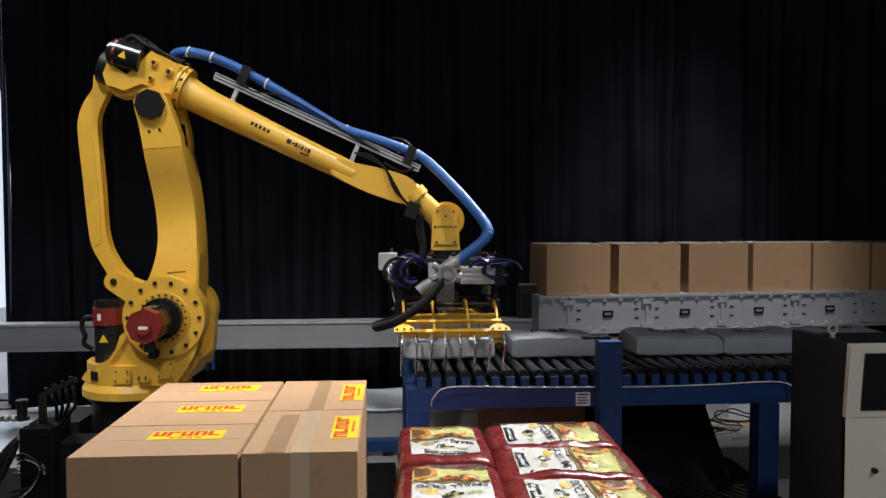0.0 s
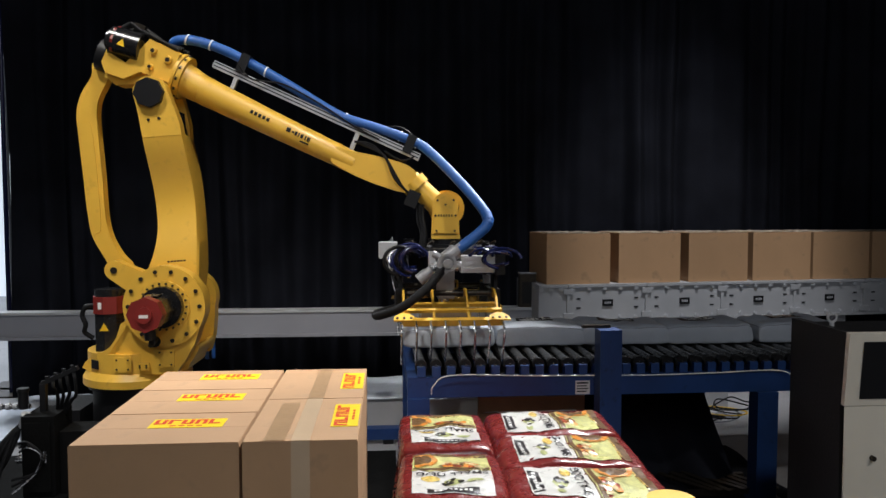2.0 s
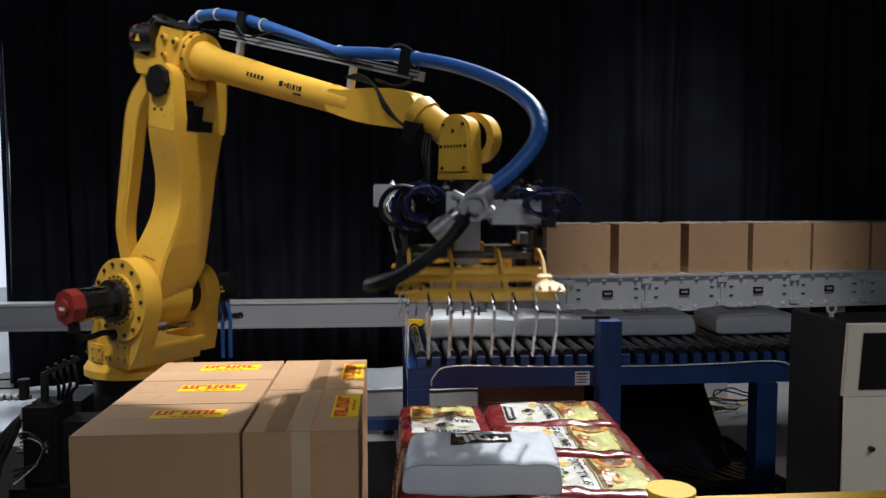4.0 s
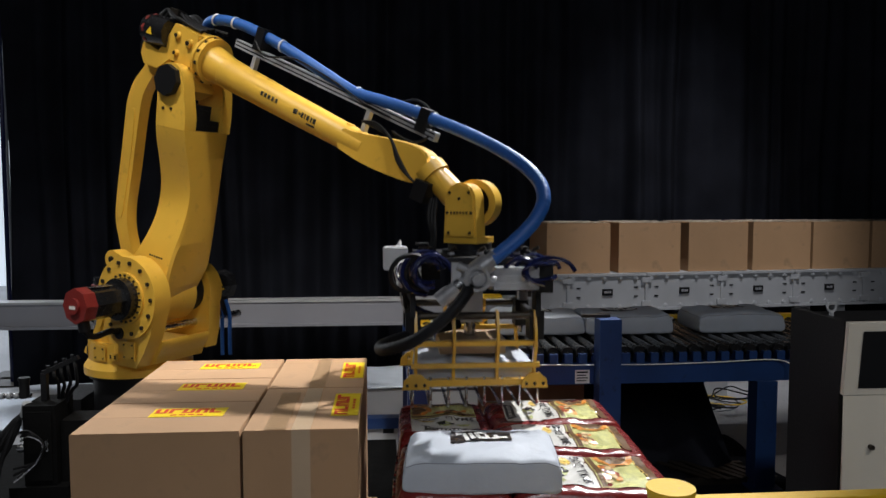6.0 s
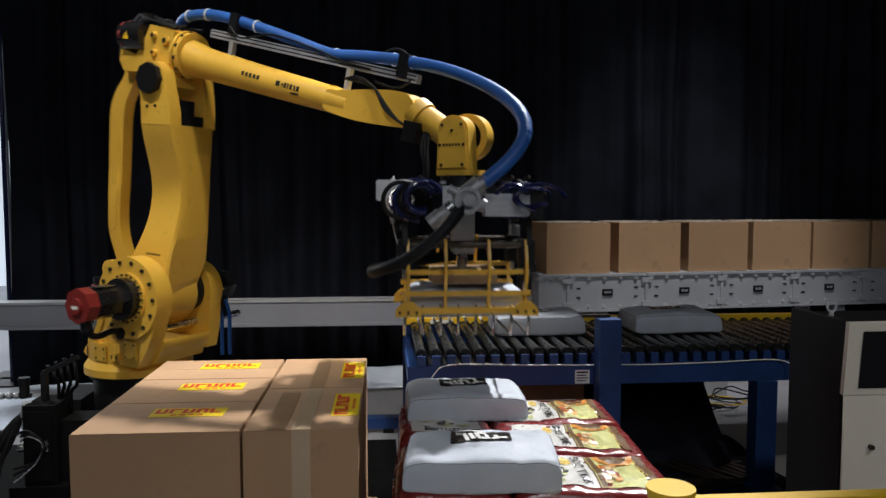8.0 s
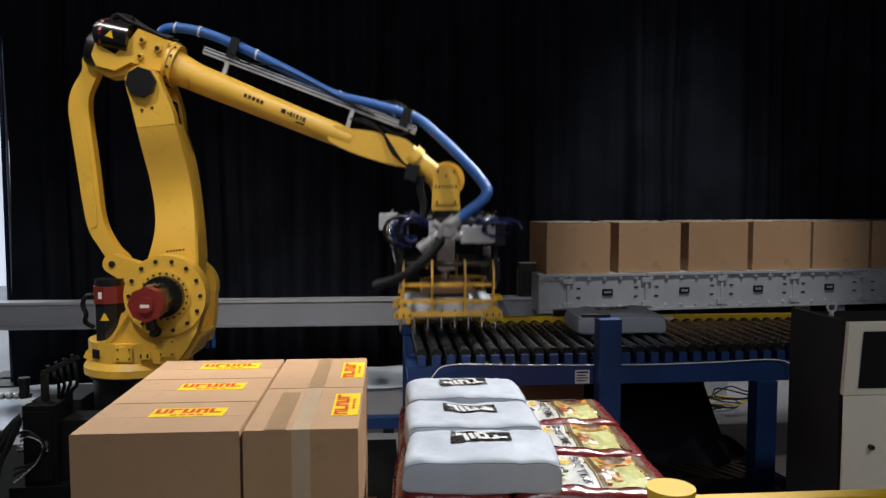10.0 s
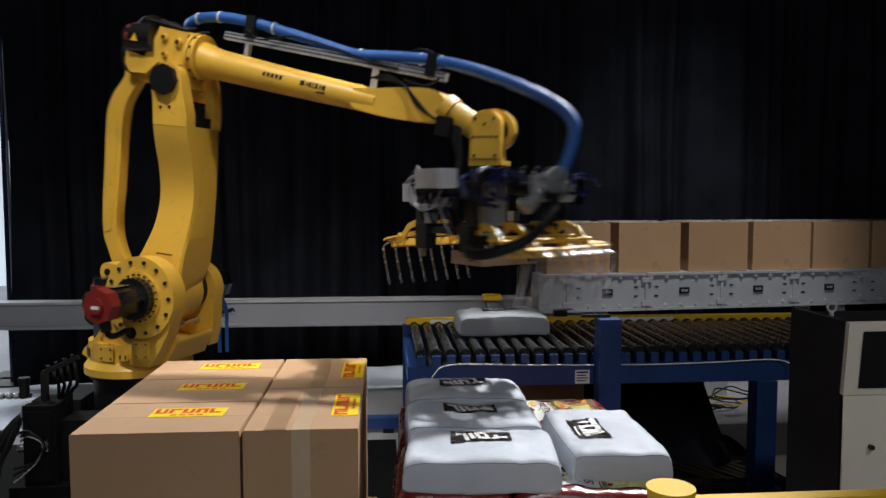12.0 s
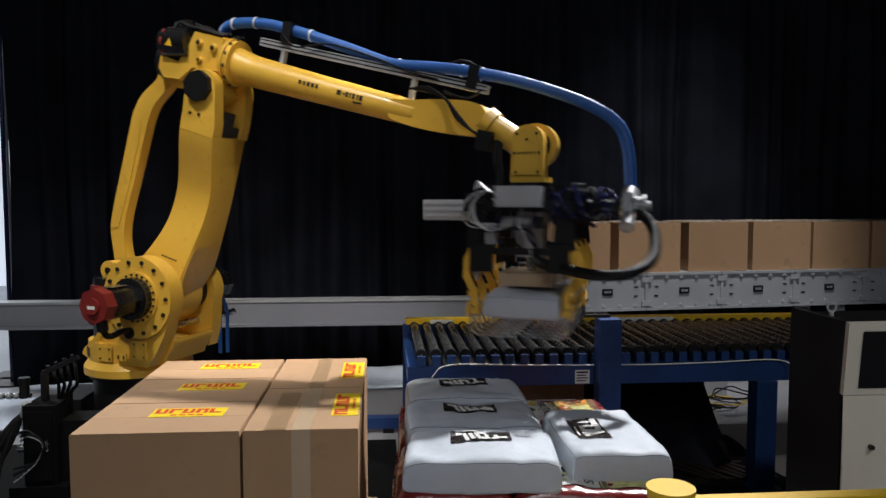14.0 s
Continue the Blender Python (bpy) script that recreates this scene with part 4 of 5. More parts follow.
    for p, q in zip(loops, loops[1:]):
        for k in range(6):
            j = (k + 1) % 6
            bm.faces.new((p[k], p[j], q[j], q[k]))
    bm.faces.new(loops[0][::-1])
    bm.faces.new(loops[-1])
    lo = part("lower_arm", bm, YELLOW, t, bevel=0.008)
    head = [(-0.061, 0.895), (0.144, 0.895), (0.140, 0.96), (0.118, 1.04)] + arc(0.0, LOWER, 0.090, 10, 175, 16) + [(-0.072, 1.02)]
    far_head = [(-0.045, 0.895), (0.112, 0.895), (0.112, 0.98), (0.104, 1.05)] + arc(0.0, LOWER, 0.088, 10, 175, 16) + [(-0.070, 1.02)]
    part("near_fork", prismm(head, -0.166, -0.092), YELLOW, lo, bevel=0.010)
    part("far_fork", prismm(far_head, 0.108, 0.178), YELLOW, lo, bevel=0.010)
    part("pivot_cap", cylm((0, -0.166, LOWER), (0, -0.197, LOWER), 0.079, 8), BLACK, lo, "black octagonal pivot cap", bevel=0.004)
    part("far_cap", cylm((0, 0.178, LOWER), (0, 0.200, LOWER), 0.079, 8), BLACK, lo, bevel=0.004)
    part("fork_well", box(boxm(0.0, 0.118, -0.090, 0.02, 0.902, 1.03), 0.02, 0.10, 0.02, 0.105, 0.902, 0.955), MOTOR, lo, "dark gear unit between the forks", bevel=0.008)
    for x, z in ((-0.02, 0.985), (0.035, 0.99)):
        part("screw", cylm((x, -0.166, z), (x, -0.171, z), 0.008, 8), DARKSTEEL, lo)
    for k in range(6):
        part("stamp_mark", boxm(0.005 + 0.017 * k, 0.016 + 0.017 * k, -0.1625, -0.1605, 0.222, 0.231), CONSOLE_DARK, lo)
    # crank and rear link
    cr = part("crank", prismm(arc(0, 0, 0.10, -100, 60, 12) + arc(CRANK[0], CRANK[1], 0.052, 75, 255, 10), -0.095, -0.012), YELLOW, t, bevel=0.008)
    part("crank_pin", cylm((CRANK[0], -0.102, CRANK[1]), (CRANK[0], 0.12, CRANK[1]), 0.018, 14), DARKSTEEL, cr)
    outline = rounded([(-0.045, -0.02), (-0.10, 0.09), (-0.146, 0.20), (-0.158, 0.35), (-0.160, 0.55), (-0.163, 0.75), (-0.160, 0.88), (-0.125, 0.98), (-0.060, 1.07), (-0.045, 1.14), (0.0, 1.176), (0.045, 1.15), (0.048, 1.09), (0.012, 1.02), (-0.035, 0.94), (-0.052, 0.86), (-0.056, 0.75), (-0.057, 0.50), (-0.062, 0.30), (-0.045, 0.18), (0.0, 0.08), (0.045, 0.02), (0.03, -0.035), (-0.02, -0.045)])
    li = part("rear_link", prismm(outline, 0.02, 0.085), YELLOW, t, "bowed yellow link rod", bevel=0.010)
    ridge = rounded([(-0.134, 0.24), (-0.139, 0.497), (-0.142, 0.78), (-0.115, 0.83), (-0.086, 0.78), (-0.082, 0.497), (-0.090, 0.25), (-0.11, 0.21)])
    part("groove", prismm(ridge, 0.0155, 0.0195), YELLOW, li, bevel=0.003)
    # upper arm
    up = part("upper_arm", cyl(cyl(cylm((0.085, 0.0, 0.142), (0.20, 0.0, 0.128), 0.092, 36, 0.080), (0.20, 0.0, 0.128), (0.62, 0.0, 0.102), 0.080, 36, 0.070), (0.62, 0.0, 0.102), (1.12, 0.0, 0.076), 0.070, 36, 0.061), YELLOW, t)
    part("root_casting", prismm([(-0.31, 0.04), (-0.29, -0.01), (-0.22, -0.03), (-0.10, 0.03), (-0.075, -0.03), (0.0, -0.08), (0.075, -0.02), (0.05, 0.03), (0.05, 0.265), (-0.09, 0.27), (-0.14, 0.17), (-0.20, 0.09), (-0.31, 0.09)], -0.062, 0.064), YELLOW, up, bevel=0.012)
    ch = part("casting_cheek", prismm([(-0.318, 0.055), (-0.28, 0.01), (-0.18, 0.015), (-0.11, 0.085), (0.05, 0.09), (0.05, 0.255), (-0.125, 0.268), (-0.155, 0.19), (-0.20, 0.10), (-0.28, 0.115), (-0.315, 0.20)], -0.105, -0.06), YELLOW, up, bevel=0.010)
    for u, v, rr in ((-0.085, 0.215, 0.022), (0.005, 0.20, 0.024), (-0.07, 0.13, 0.018)):
        part("boss", cylm((u, -0.104, v), (u, -0.122, v), rr, 16, rr * 0.8), YELLOW, up)
        part("plug", cylm((u, -0.1215, v), (u, -0.125, v), rr * 0.5, 10), DARKSTEEL, up)
    part("tube_flange", cyl(cylm((0.05, 0.0, 0.15), (0.068, 0.0, 0.15), 0.125, 36), (0.07, 0.0, 0.15), (0.098, 0.0, 0.15), 0.118, 36), YELLOW, up, bevel=0.004)
    me = finish(cylm((0, 0, 0), (0.010, 0, 0), 0.010, 8), DARKSTEEL, "bolt")
    for i in range(12):
        a = 2 * math.pi * i / 12 + 0.2
        b = new("bolt", me)
        b.parent = up
        b.matrix_basis = pose(0.075, 0.0 + 0.1155 * math.cos(a), 0.15 + 0.1155 * math.sin(a))
    mo = part("elbow_motor", cyl(cylm((-0.315, -0.075, 0.185), (-0.155, -0.075, 0.205), 0.080, 12), (-0.335, -0.075, 0.182), (-0.315, -0.075, 0.185), 0.06, 16), MOTOR, up, "black servo motor on the elbow", bevel=0.006)
    part("red_ring", cylm((-0.300, -0.075, 0.187), (-0.286, -0.075, 0.189), 0.083, 8), RED, mo, "dull red motor band", bevel=0.004)
    warning(mo, -0.235, -0.1565, 0.188, 0.022)
    part("gear_cap", cylm((-0.385, 0.03, 0.10), (-0.312, 0.03, 0.10), 0.095, 24), BLACK, mo, bevel=0.006)
    part("far_motor", cylm((-0.30, 0.06, 0.16), (-0.12, 0.06, 0.18), 0.075, 16), MOTOR, mo, bevel=0.004)
    rnd = random.Random(2)
    for k in range(6):
        y = -0.06 + 0.035 * k
        part("loom", hosem([(-0.34 + rnd.uniform(-0.02, 0.02), y, 0.22), (-0.28, y + 0.02, 0.285 + rnd.uniform(-0.01, 0.02)), (-0.20, y, 0.30 + rnd.uniform(-0.01, 0.02)), (-0.10, y - 0.01, 0.285), (0.02, y, 0.272 + 0.01 * (k % 3))], 0.011, 7), RUBBER, mo)
    part("fitting", boxm(-0.25, -0.19, -0.05, 0.0, 0.285, 0.325), DARKSTEEL, mo, bevel=0.006)
    part("wedge", prismm(rounded([(1.0, 0.118), (1.08, 0.130), (1.22, 0.158), (1.36, 0.176), (1.44, 0.168), (1.475, 0.13), (1.475, 0.07), (1.44, 0.03), (1.30, 0.014), (1.16, 0.012), (1.06, 0.022), (1.0, 0.04)], 3), -0.056, 0.060), YELLOW, up, bevel=0.026)
    part("collar", ring(bmesh.new(), (1.455, 0.01, 0.105), (1.50, 0.01, 0.083), 0.075, 0.04, 28), YELLOW, up, bevel=0.006)
    part("neck", cylm((1.44, 0.01, 0.112), (1.68, 0.01, 0.02), 0.058, 28, 0.062), YELLOW, up)
    for u in (0.30, 0.47, 1.0):
        part("tube_lug", cylm((u, 0.0, 0.165 - 0.05 * u), (u, 0.0, 0.217 - 0.07 * u), 0.022, 14), YELLOW, up, bevel=0.004)
    # wordmark stands as plain bars
    for u, w, hgt, dv in ((0.50, 0.015, 0.020, 0), (0.524, 0.015, 0.020, 0), (0.548, 0.015, 0.020, 0), (0.572, 0.015, 0.020, 0), (0.596, 0.015, 0.020, 0), (0.715, 0.024, 0.024, 0), (0.749, 0.012, 0.010, 0), (0.765, 0.013, 0.024, 0), (0.785, 0.007, 0.024, 0), (0.80, 0.014, 0.024, 0), (0.824, 0.008, 0.024, 0), (0.838, 0.017, 0.024, 0), (0.805, 0.05, 0.009, -0.028)):
        bm = bmesh.new()
        for k in range(2):
            v0 = 0.112 - (u - 0.6) * 0.062 + dv + (hgt / 2) * k - hgt / 2
            rad = 0.080 - 0.0238 * (min(u, 0.62) - 0.2) - 0.018 * max(0, u - 0.62) + 0.0020

            def on_tube(a, b):
                zz = v0 + hgt / 2 * b
                cz = 0.128 - 0.0619 * (min(u, 0.62) - 0.2) - 0.052 * max(0, u - 0.62)
                return (u + w * a, 0.0 - math.sqrt(max(rad * rad - (zz - cz) ** 2, 0.0)), zz)
            sheet(bm, 1, 2, on_tube)
        part("printed_mark", bm, CONSOLE_DARK, up).modifiers.new("ink", "SOLIDIFY").thickness = 0.001
    # hose rail and hose on the arm
    ra = part("hose_rail", boxm(0.195, 1.435, -0.012, 0.028, 0.262, 0.302), ALU, up, "slotted aluminium rail", bevel=0.003)
    ra.matrix_basis = pose(0, 0, 0.008, 0, 1.8, 0)
    for z in (0.272, 0.290):
        part("slot", boxm(0.2, 1.43, -0.0135, -0.0115, z, z + 0.006), CONSOLE_DARK, ra)
    for u, v in ((0.345, 0.185), (1.075, 0.13)):
        p = part("rail_post", boxm(u - 0.011, u + 0.011, -0.01, 0.02, v, 0.268 - 0.03 * (u - 0.3)), ALU, up, bevel=0.002)
        part("post_foot", boxm(u - 0.035, u + 0.03, -0.015, 0.03, v - 0.02, v + 0.004), YELLOW, p, bevel=0.004)
    ho = part("air_hose", hosem([(0.06, 0.10, 0.20), (-0.02, 0.06, 0.25), (-0.05, 0.03, 0.305), (0.02, 0.015, 0.350), (0.173, 0.01, 0.374), (0.374, 0.01, 0.366), (0.657, 0.01, 0.330), (0.90, 0.01, 0.292), (1.0, 0.0, 0.288), (1.143, 0.0, 0.302), (1.30, 0.0, 0.312), (1.43, 0.0, 0.312)], 0.027, 14, 7), HOSE, up, "shiny blue air hose")
    for u, v in ((0.02, 0.350), (0.15, 0.372), (0.48, 0.355), (0.98, 0.288), (1.30, 0.312), (1.40, 0.312)):
        part("tie", ring(bmesh.new(), (u - 0.004, 0.008, v), (u + 0.004, 0.008, v), 0.031, 0.026, 16), WHITE, ho, "pale cable tie")
    for u, v in ((0.36, 0.355), (1.37, 0.30)):
        part("clamp", boxm(u - 0.03, u + 0.02, -0.03, 0.04, v - 0.06, v + 0.045), BLACK, ho, "black hose clamp", bevel=0.01)
    part("thin_cable", hosem([(0.34, -0.03, 0.33), (0.42, -0.04, 0.285), (0.50, -0.03, 0.30), (0.62, -0.03, 0.325), (0.85, -0.025, 0.30), (1.05, -0.02, 0.262), (1.2, -0.02, 0.25)], 0.005, 6), RUBBER, up)
    part("thin_cable", hosem([(1.2, 0.05, 0.33), (1.28, 0.03, 0.36), (1.36, 0.02, 0.34), (1.42, 0.0, 0.26), (1.36, -0.03, 0.19), (1.25, -0.05, 0.20)], 0.006, 6), RUBBER, up)
    for k in range(3):
        part("wrist_cable", hosem([(1.08 + 0.02 * k, -0.04, 0.185), (1.17, -0.055, 0.205 - 0.01 * k), (1.27, -0.07, 0.17), (1.35, -0.085, 0.11 - 0.01 * k), (1.43, -0.08, 0.05), (1.50, -0.07, 0.03)], 0.0065, 7), RUBBER, up)
    part("cable_clamp", boxm(1.46, 1.53, -0.085, -0.01, -0.03, 0.06), BLACK, up, bevel=0.01)
    # wrist
    wr = part("wrist", prismm([(-0.078, -0.105), (0.078, -0.105), (0.072, 0.04)] + arc(0.0, 0.055, 0.072, 0, 180, 14) + [(-0.072, 0.04)], -0.052, 0.03), YELLOW, t, "yellow wrist housing", bevel=0.008)
    pl = part("face_plate", prismm([(-0.066, -0.098), (0.066, -0.098), (0.062, 0.06), (0.045, 0.105), (0.0, 0.120), (-0.045, 0.105), (-0.062, 0.06)], -0.062, -0.0525), YELLOW, wr, bevel=0.003)
    for x, z in ((-0.05, -0.085), (0.05, -0.085), (-0.056, 0.0), (0.056, 0.0), (-0.045, 0.085), (0.045, 0.085), (0.0, 0.06)):
        part("screw", cylm((x, -0.062, z), (x, -0.067, z), 0.0065, 8), DARKSTEEL, pl)
    for k in range(6):
        part("stamp_mark", boxm(-0.042 + 0.0145 * k, -0.034 + 0.0145 * k, -0.0635, -0.0622, -0.006, 0.006), CONSOLE_DARK, pl)
    part("hub", cylm((0.01, 0.03, 0.04), (0.01, 0.115, 0.04), 0.030, 24), MOTOR, wr)
    part("hub_disc", ring(bmesh.new(), (0.01, 0.060, 0.04), (0.01, 0.130, 0.04), 0.102, 0.072, 40), YELLOW, wr, bevel=0.006)
    # Black disc paints the shade inside the hollow ring.
    part("hub_dark_hollow", cylm((0.01, 0.112, 0.04), (0.01, 0.124, 0.04), 0.073, 28), BLACK, wr)
    part("foot_flange", boxm(-0.078, 0.080, -0.054, 0.115, -0.130, -0.106), YELLOW, wr, bevel=0.004)
    for k in range(3):
        part("drop_cable", hosem([(-0.15 + 0.012 * k, -0.03, 0.06), (-0.155 + 0.015 * k, -0.05, -0.02), (-0.135 + 0.012 * k, -0.05 - 0.01 * k, -0.10), (-0.14 + 0.01 * k, -0.07, -0.19)], 0.009, 7, 6), RUBBER, wr)
    return {"root": t, "turret": tu, "lower": lo, "crank": cr, "link": li, "upper": up, "wrist": wr}


# ---- gripper ----
HINGE_Y, HINGE_Z = 0.20, -0.42


def gripper():
    t = thing("bag_gripper", "yellow and black bag gripper with curved steel tines", "gripper")
    part("tool_flange", cyl(cylm((0, 0, -0.131), (0, 0, -0.16), 0.095, 32), (0, 0, -0.16), (0, 0, -0.175), 0.12, 32), BLACK, t, bevel=0.003)
    fr = part("top_plate", boxm(-0.24, 0.24, -0.25, 0.25, -0.205, -0.177), BLACK, t, "black upper frame plate", bevel=0.005)
    for x in (-0.2, 0.2):
        for y in (-0.15, 0.15):
            part("knob", cyl(cylm((x, y, -0.176), (x, y, -0.15), 0.012, 10), (x, y, -0.15), (x, y, -0.14), 0.03, 14), BLACK, fr, bevel=0.003)
    for x in (-0.257, 0.257):
        part("cross_bar", boxm(x - 0.013, x + 0.013, -0.25, 0.25, -0.26, -0.21), BLACK, t, "black cross bar", bevel=0.004)
        part("lower_bar", boxm(x - 0.011, x + 0.011, -0.20, 0.20, -0.445, -0.415), BLACK, t, "black lower bar", bevel=0.004)
        for y in (-0.19, 0.19):
            part("strut", prismm([(-0.05, -0.42), (0.05, -0.42), (0.035, -0.26), (-0.035, -0.26)], -0.010, 0.010), BLACK, t, bevel=0.004).matrix_basis = pose(x, y, 0, 0, 0, 90)
        part("small_cylinder", cylm((x, -0.06, -0.30), (x, 0.08, -0.30), 0.022, 16), CAST, t, "small grey air cylinder", bevel=0.003)
        part("rod_end", boxm(x - 0.02, x + 0.02, -0.10, -0.06, -0.33, -0.28), BLACK, t, bevel=0.005)
        part("sensor", boxm(x - 0.02, x + 0.02, 0.10, 0.15, -0.40, -0.35), CAST, t, bevel=0.004)
        part("bumper", cylm((x, -0.19, -0.52), (x, -0.19, -0.56), 0.014, 12), STEEL, t)
        part("bumper", cylm((x, 0.19, -0.52), (x, 0.19, -0.56), 0.014, 12), STEEL, t)
    for k in range(5):
        y = -0.16 + 0.07 * k
        part("air_line", hosem([(-0.25, y, -0.22), (-0.285, y + 0.03, -0.29), (-0.28, y + 0.05, -0.36), (-0.24, y + 0.02, -0.42), (-0.15, y * 0.5, -0.45)], 0.006, 6, 5), CABLE_BLUE if k % 2 else RUBBER, t)
    part("white_line", hosem([(-0.30, -0.02, -0.245), (-0.305, 0.0, -0.30), (-0.30, -0.03, -0.36), (-0.285, -0.05, -0.42), (-0.26, -0.05, -0.45)], 0.0035, 6, 6), ALU, t)
    part("white_line", hosem([(-0.28, 0.12, -0.20), (-0.33, 0.18, -0.18), (-0.33, 0.24, -0.25), (-0.29, 0.22, -0.32), (-0.27, 0.14, -0.33)], 0.0035, 6, 6), ALU, t)
    for k in range(5):
        part("grey_line", hosem([(-0.285, 0.09, -0.19 - 0.012 * k), (-0.33 + 0.008 * k, 0.13 + 0.012 * k, -0.17 + 0.01 * k), (-0.34 + 0.01 * k, 0.19, -0.22 - 0.012 * k), (-0.31, 0.21 - 0.02 * k, -0.30 - 0.01 * k), (-0.27, 0.14 - 0.03 * k, -0.31)], 0.0035, 6, 6), ALU, t)
    for x in (-0.255, 0.255):
        for y in (-0.17, 0.17):
            part("hanger", boxm(x - 0.03, x + 0.03, y - 0.045, y + 0.045, -0.52, -0.40), BLACK, t, bevel=0.008)
    part("centre_column", boxm(-0.045, 0.05, -0.06, 0.06, -0.47, -0.205), ALU, t, "grey centre column", bevel=0.006)
    part("press_plate", boxm(-0.14, 0.14, -0.12, 0.12, -0.595, -0.535), PALE_BOARD, t, "worn pale press plate", bevel=0.024)
    part("press_rod", cylm((0, 0, -0.55), (0, 0, -0.46), 0.025, 16), STEEL, t)
    part("valve_block", boxm(-0.37, -0.272, -0.105, 0.085, -0.238, -0.150), ALU, t, "pale grey valve box", bevel=0.006)
    part("valve_lid", boxm(-0.376, -0.3705, -0.10, 0.08, -0.234, -0.154), ALU, t, bevel=0.002)
    # air cylinders
    for (x0, x1, y0, y1) in ((0.06, 0.29, -0.32, -0.24), (-0.20, -0.12, 0.20, 0.46)):
        c = part("air_cylinder", boxm(x0, x1, y0, y1, -0.30, -0.21), ALU, t, "ribbed aluminium air cylinder", bevel=0.006)
        for k in range(3):
            z = -0.285 + 0.028 * k
            if x1 - x0 > y1 - y0:
                part("rib", boxm(x0 + 0.01, x1 - 0.01, y0 - 0.006, y0 - 0.0005, z, z + 0.015), ALU, c, bevel=0.002)
            else:
                part("rib", boxm(x0 - 0.006, x0 - 0.0005, y0 + 0.01, y1 - 0.01, z, z + 0.015), ALU, c, bevel=0.002)
        part("end_block", boxm(x1 - 0.05 if x1 - x0 > 0.1 else x0, x1 + 0.005, y0 - 0.01, y1 + 0.01 if x1 - x0 > 0.1 else y0 + 0.03, -0.312, -0.195), BLACK, c, bevel=0.005)
    # hose coupling
    part("coupling_arm", cylm((-0.02, -0.22, -0.24), (-0.02, -0.40, -0.24), 0.03, 16), BLACK, t)
    co = part("coupling", cyl(cyl(cylm((-0.13, -0.44, -0.295), (-0.02, -0.44, -0.21), 0.026, 20), (-0.04, -0.44, -0.225), (0.025, -0.44, -0.175), 0.040, 20), (0.025, -0.44, -0.175), (0.05, -0.44, -0.155), 0.027, 18), CAST, t, "cast aluminium hose coupling", bevel=0.004)
    part("wheel", ring(cyl(cylm((-0.03, -0.44, -0.235), (-0.03, -0.50, -0.235), 0.040, 20), (-0.03, -0.50, -0.235), (-0.03, -0.535, -0.235), 0.022, 16), (-0.03, -0.495, -0.235), (-0.03, -0.512, -0.235), 0.050, 0.036, 24), CAST, co, bevel=0.004)
    part("tail_pipe", cylm((-0.17, -0.44, -0.326), (-0.125, -0.44, -0.291), 0.031, 18), CAST, co, bevel=0.004)
    part("bracket", boxm(-0.12, -0.085, -0.455, -0.42, -0.27, -0.18), ALU, co, bevel=0.004)
    part("side_arm", cyl(cylm((-0.10, -0.445, -0.19), (0.035, -0.445, -0.255), 0.019, 14), (0.02, -0.445, -0.248), (0.04, -0.445, -0.258), 0.027, 14), CAST, co, bevel=0.003)
    part("clamp_ring", ring(bmesh.new(), (-0.10, -0.44, -0.272), (-0.08, -0.44, -0.256), 0.033, 0.025, 18), STEEL, co)
    part("suction_hose", hosem([(-0.05, -0.46, -0.262), (-0.075, -0.52, -0.290), (-0.14, -0.555, -0.36), (-0.26, -0.55, -0.45), (-0.37, -0.47, -0.50), (-0.38, -0.34, -0.51), (-0.28, -0.20, -0.50), (-0.15, -0.08, -0.49), (-0.05, -0.03, -0.48)], 0.023, 14, 14, 0.05), RUBBER, t, "black corrugated suction hose")
    # cable loops
    rnd = random.Random(5)
    for k in range(14):
        s = -1 if k % 2 else 1
        y = rnd.uniform(-0.30, -0.16)
        x = s * rnd.uniform(0.17, 0.25) - 0.02
        rr = rnd.uniform(0.05, 0.085)
        pts = [(x + rr * math.cos(a) * 1.1, y + 0.05 * math.sin(a * 0.7 + k), -0.235 + rr * math.sin(a)) for a in [0.4 + i * 0.62 for i in range(8)]]
        part("cable", hosem(pts, rnd.uniform(0.006, 0.010), 6, 5), CABLE_BLUE if k % 3 else RUBBER, t)
    for k in range(11):
        s, w = (-1, 0.075) if k % 2 else (1, 0.10)
        x = -0.20 + rnd.uniform(-0.02, 0.02) if s < 0 else 0.265 + rnd.uniform(-0.03, 0.03)
        y = rnd.uniform(-0.36, -0.26)
        rr = rnd.uniform(0.045, 0.075)
        a0 = rnd.uniform(0, 1.2)
        pts = [(x + w / 0.075 * rr * math.cos(a), y + 0.03 * math.sin(a * 1.3 + k), -0.225 + (0.9 if s < 0 else 0.7) * rr * math.sin(a)) for a in [a0 + i * 0.55 for i in range(9)]]
        part("cable", hosem(pts, rnd.uniform(0.007, 0.010), 6, 4), CABLE_BLUE, t)
    for k in range(6):
        x = (-0.21, -0.10, 0.10, 0.17, 0.24, 0.02)[k]
        f = part("fitting", cyl(cylm((x, -0.20, -0.176), (x, -0.20, -0.150), 0.011, 8), (x, -0.20, -0.150), (x + 0.02, -0.215, -0.138), 0.008, 8), DARKSTEEL, t, "dark air fitting")
        part("nut", cylm((x, -0.20, -0.168), (x, -0.20, -0.158), 0.015, 6), CAST, f)
    for k in range(4):
        pts = [(-0.30 + 0.01 * k, 0.10 + 0.02 * k, -0.20), (-0.33, 0.16, -0.16 - 0.02 * k), (-0.30, 0.22, -0.22), (-0.25, 0.20, -0.30 + 0.02 * k), (-0.28, 0.10, -0.33), (-0.29, -0.05, -0.34), (-0.27, -0.08, -0.45)]
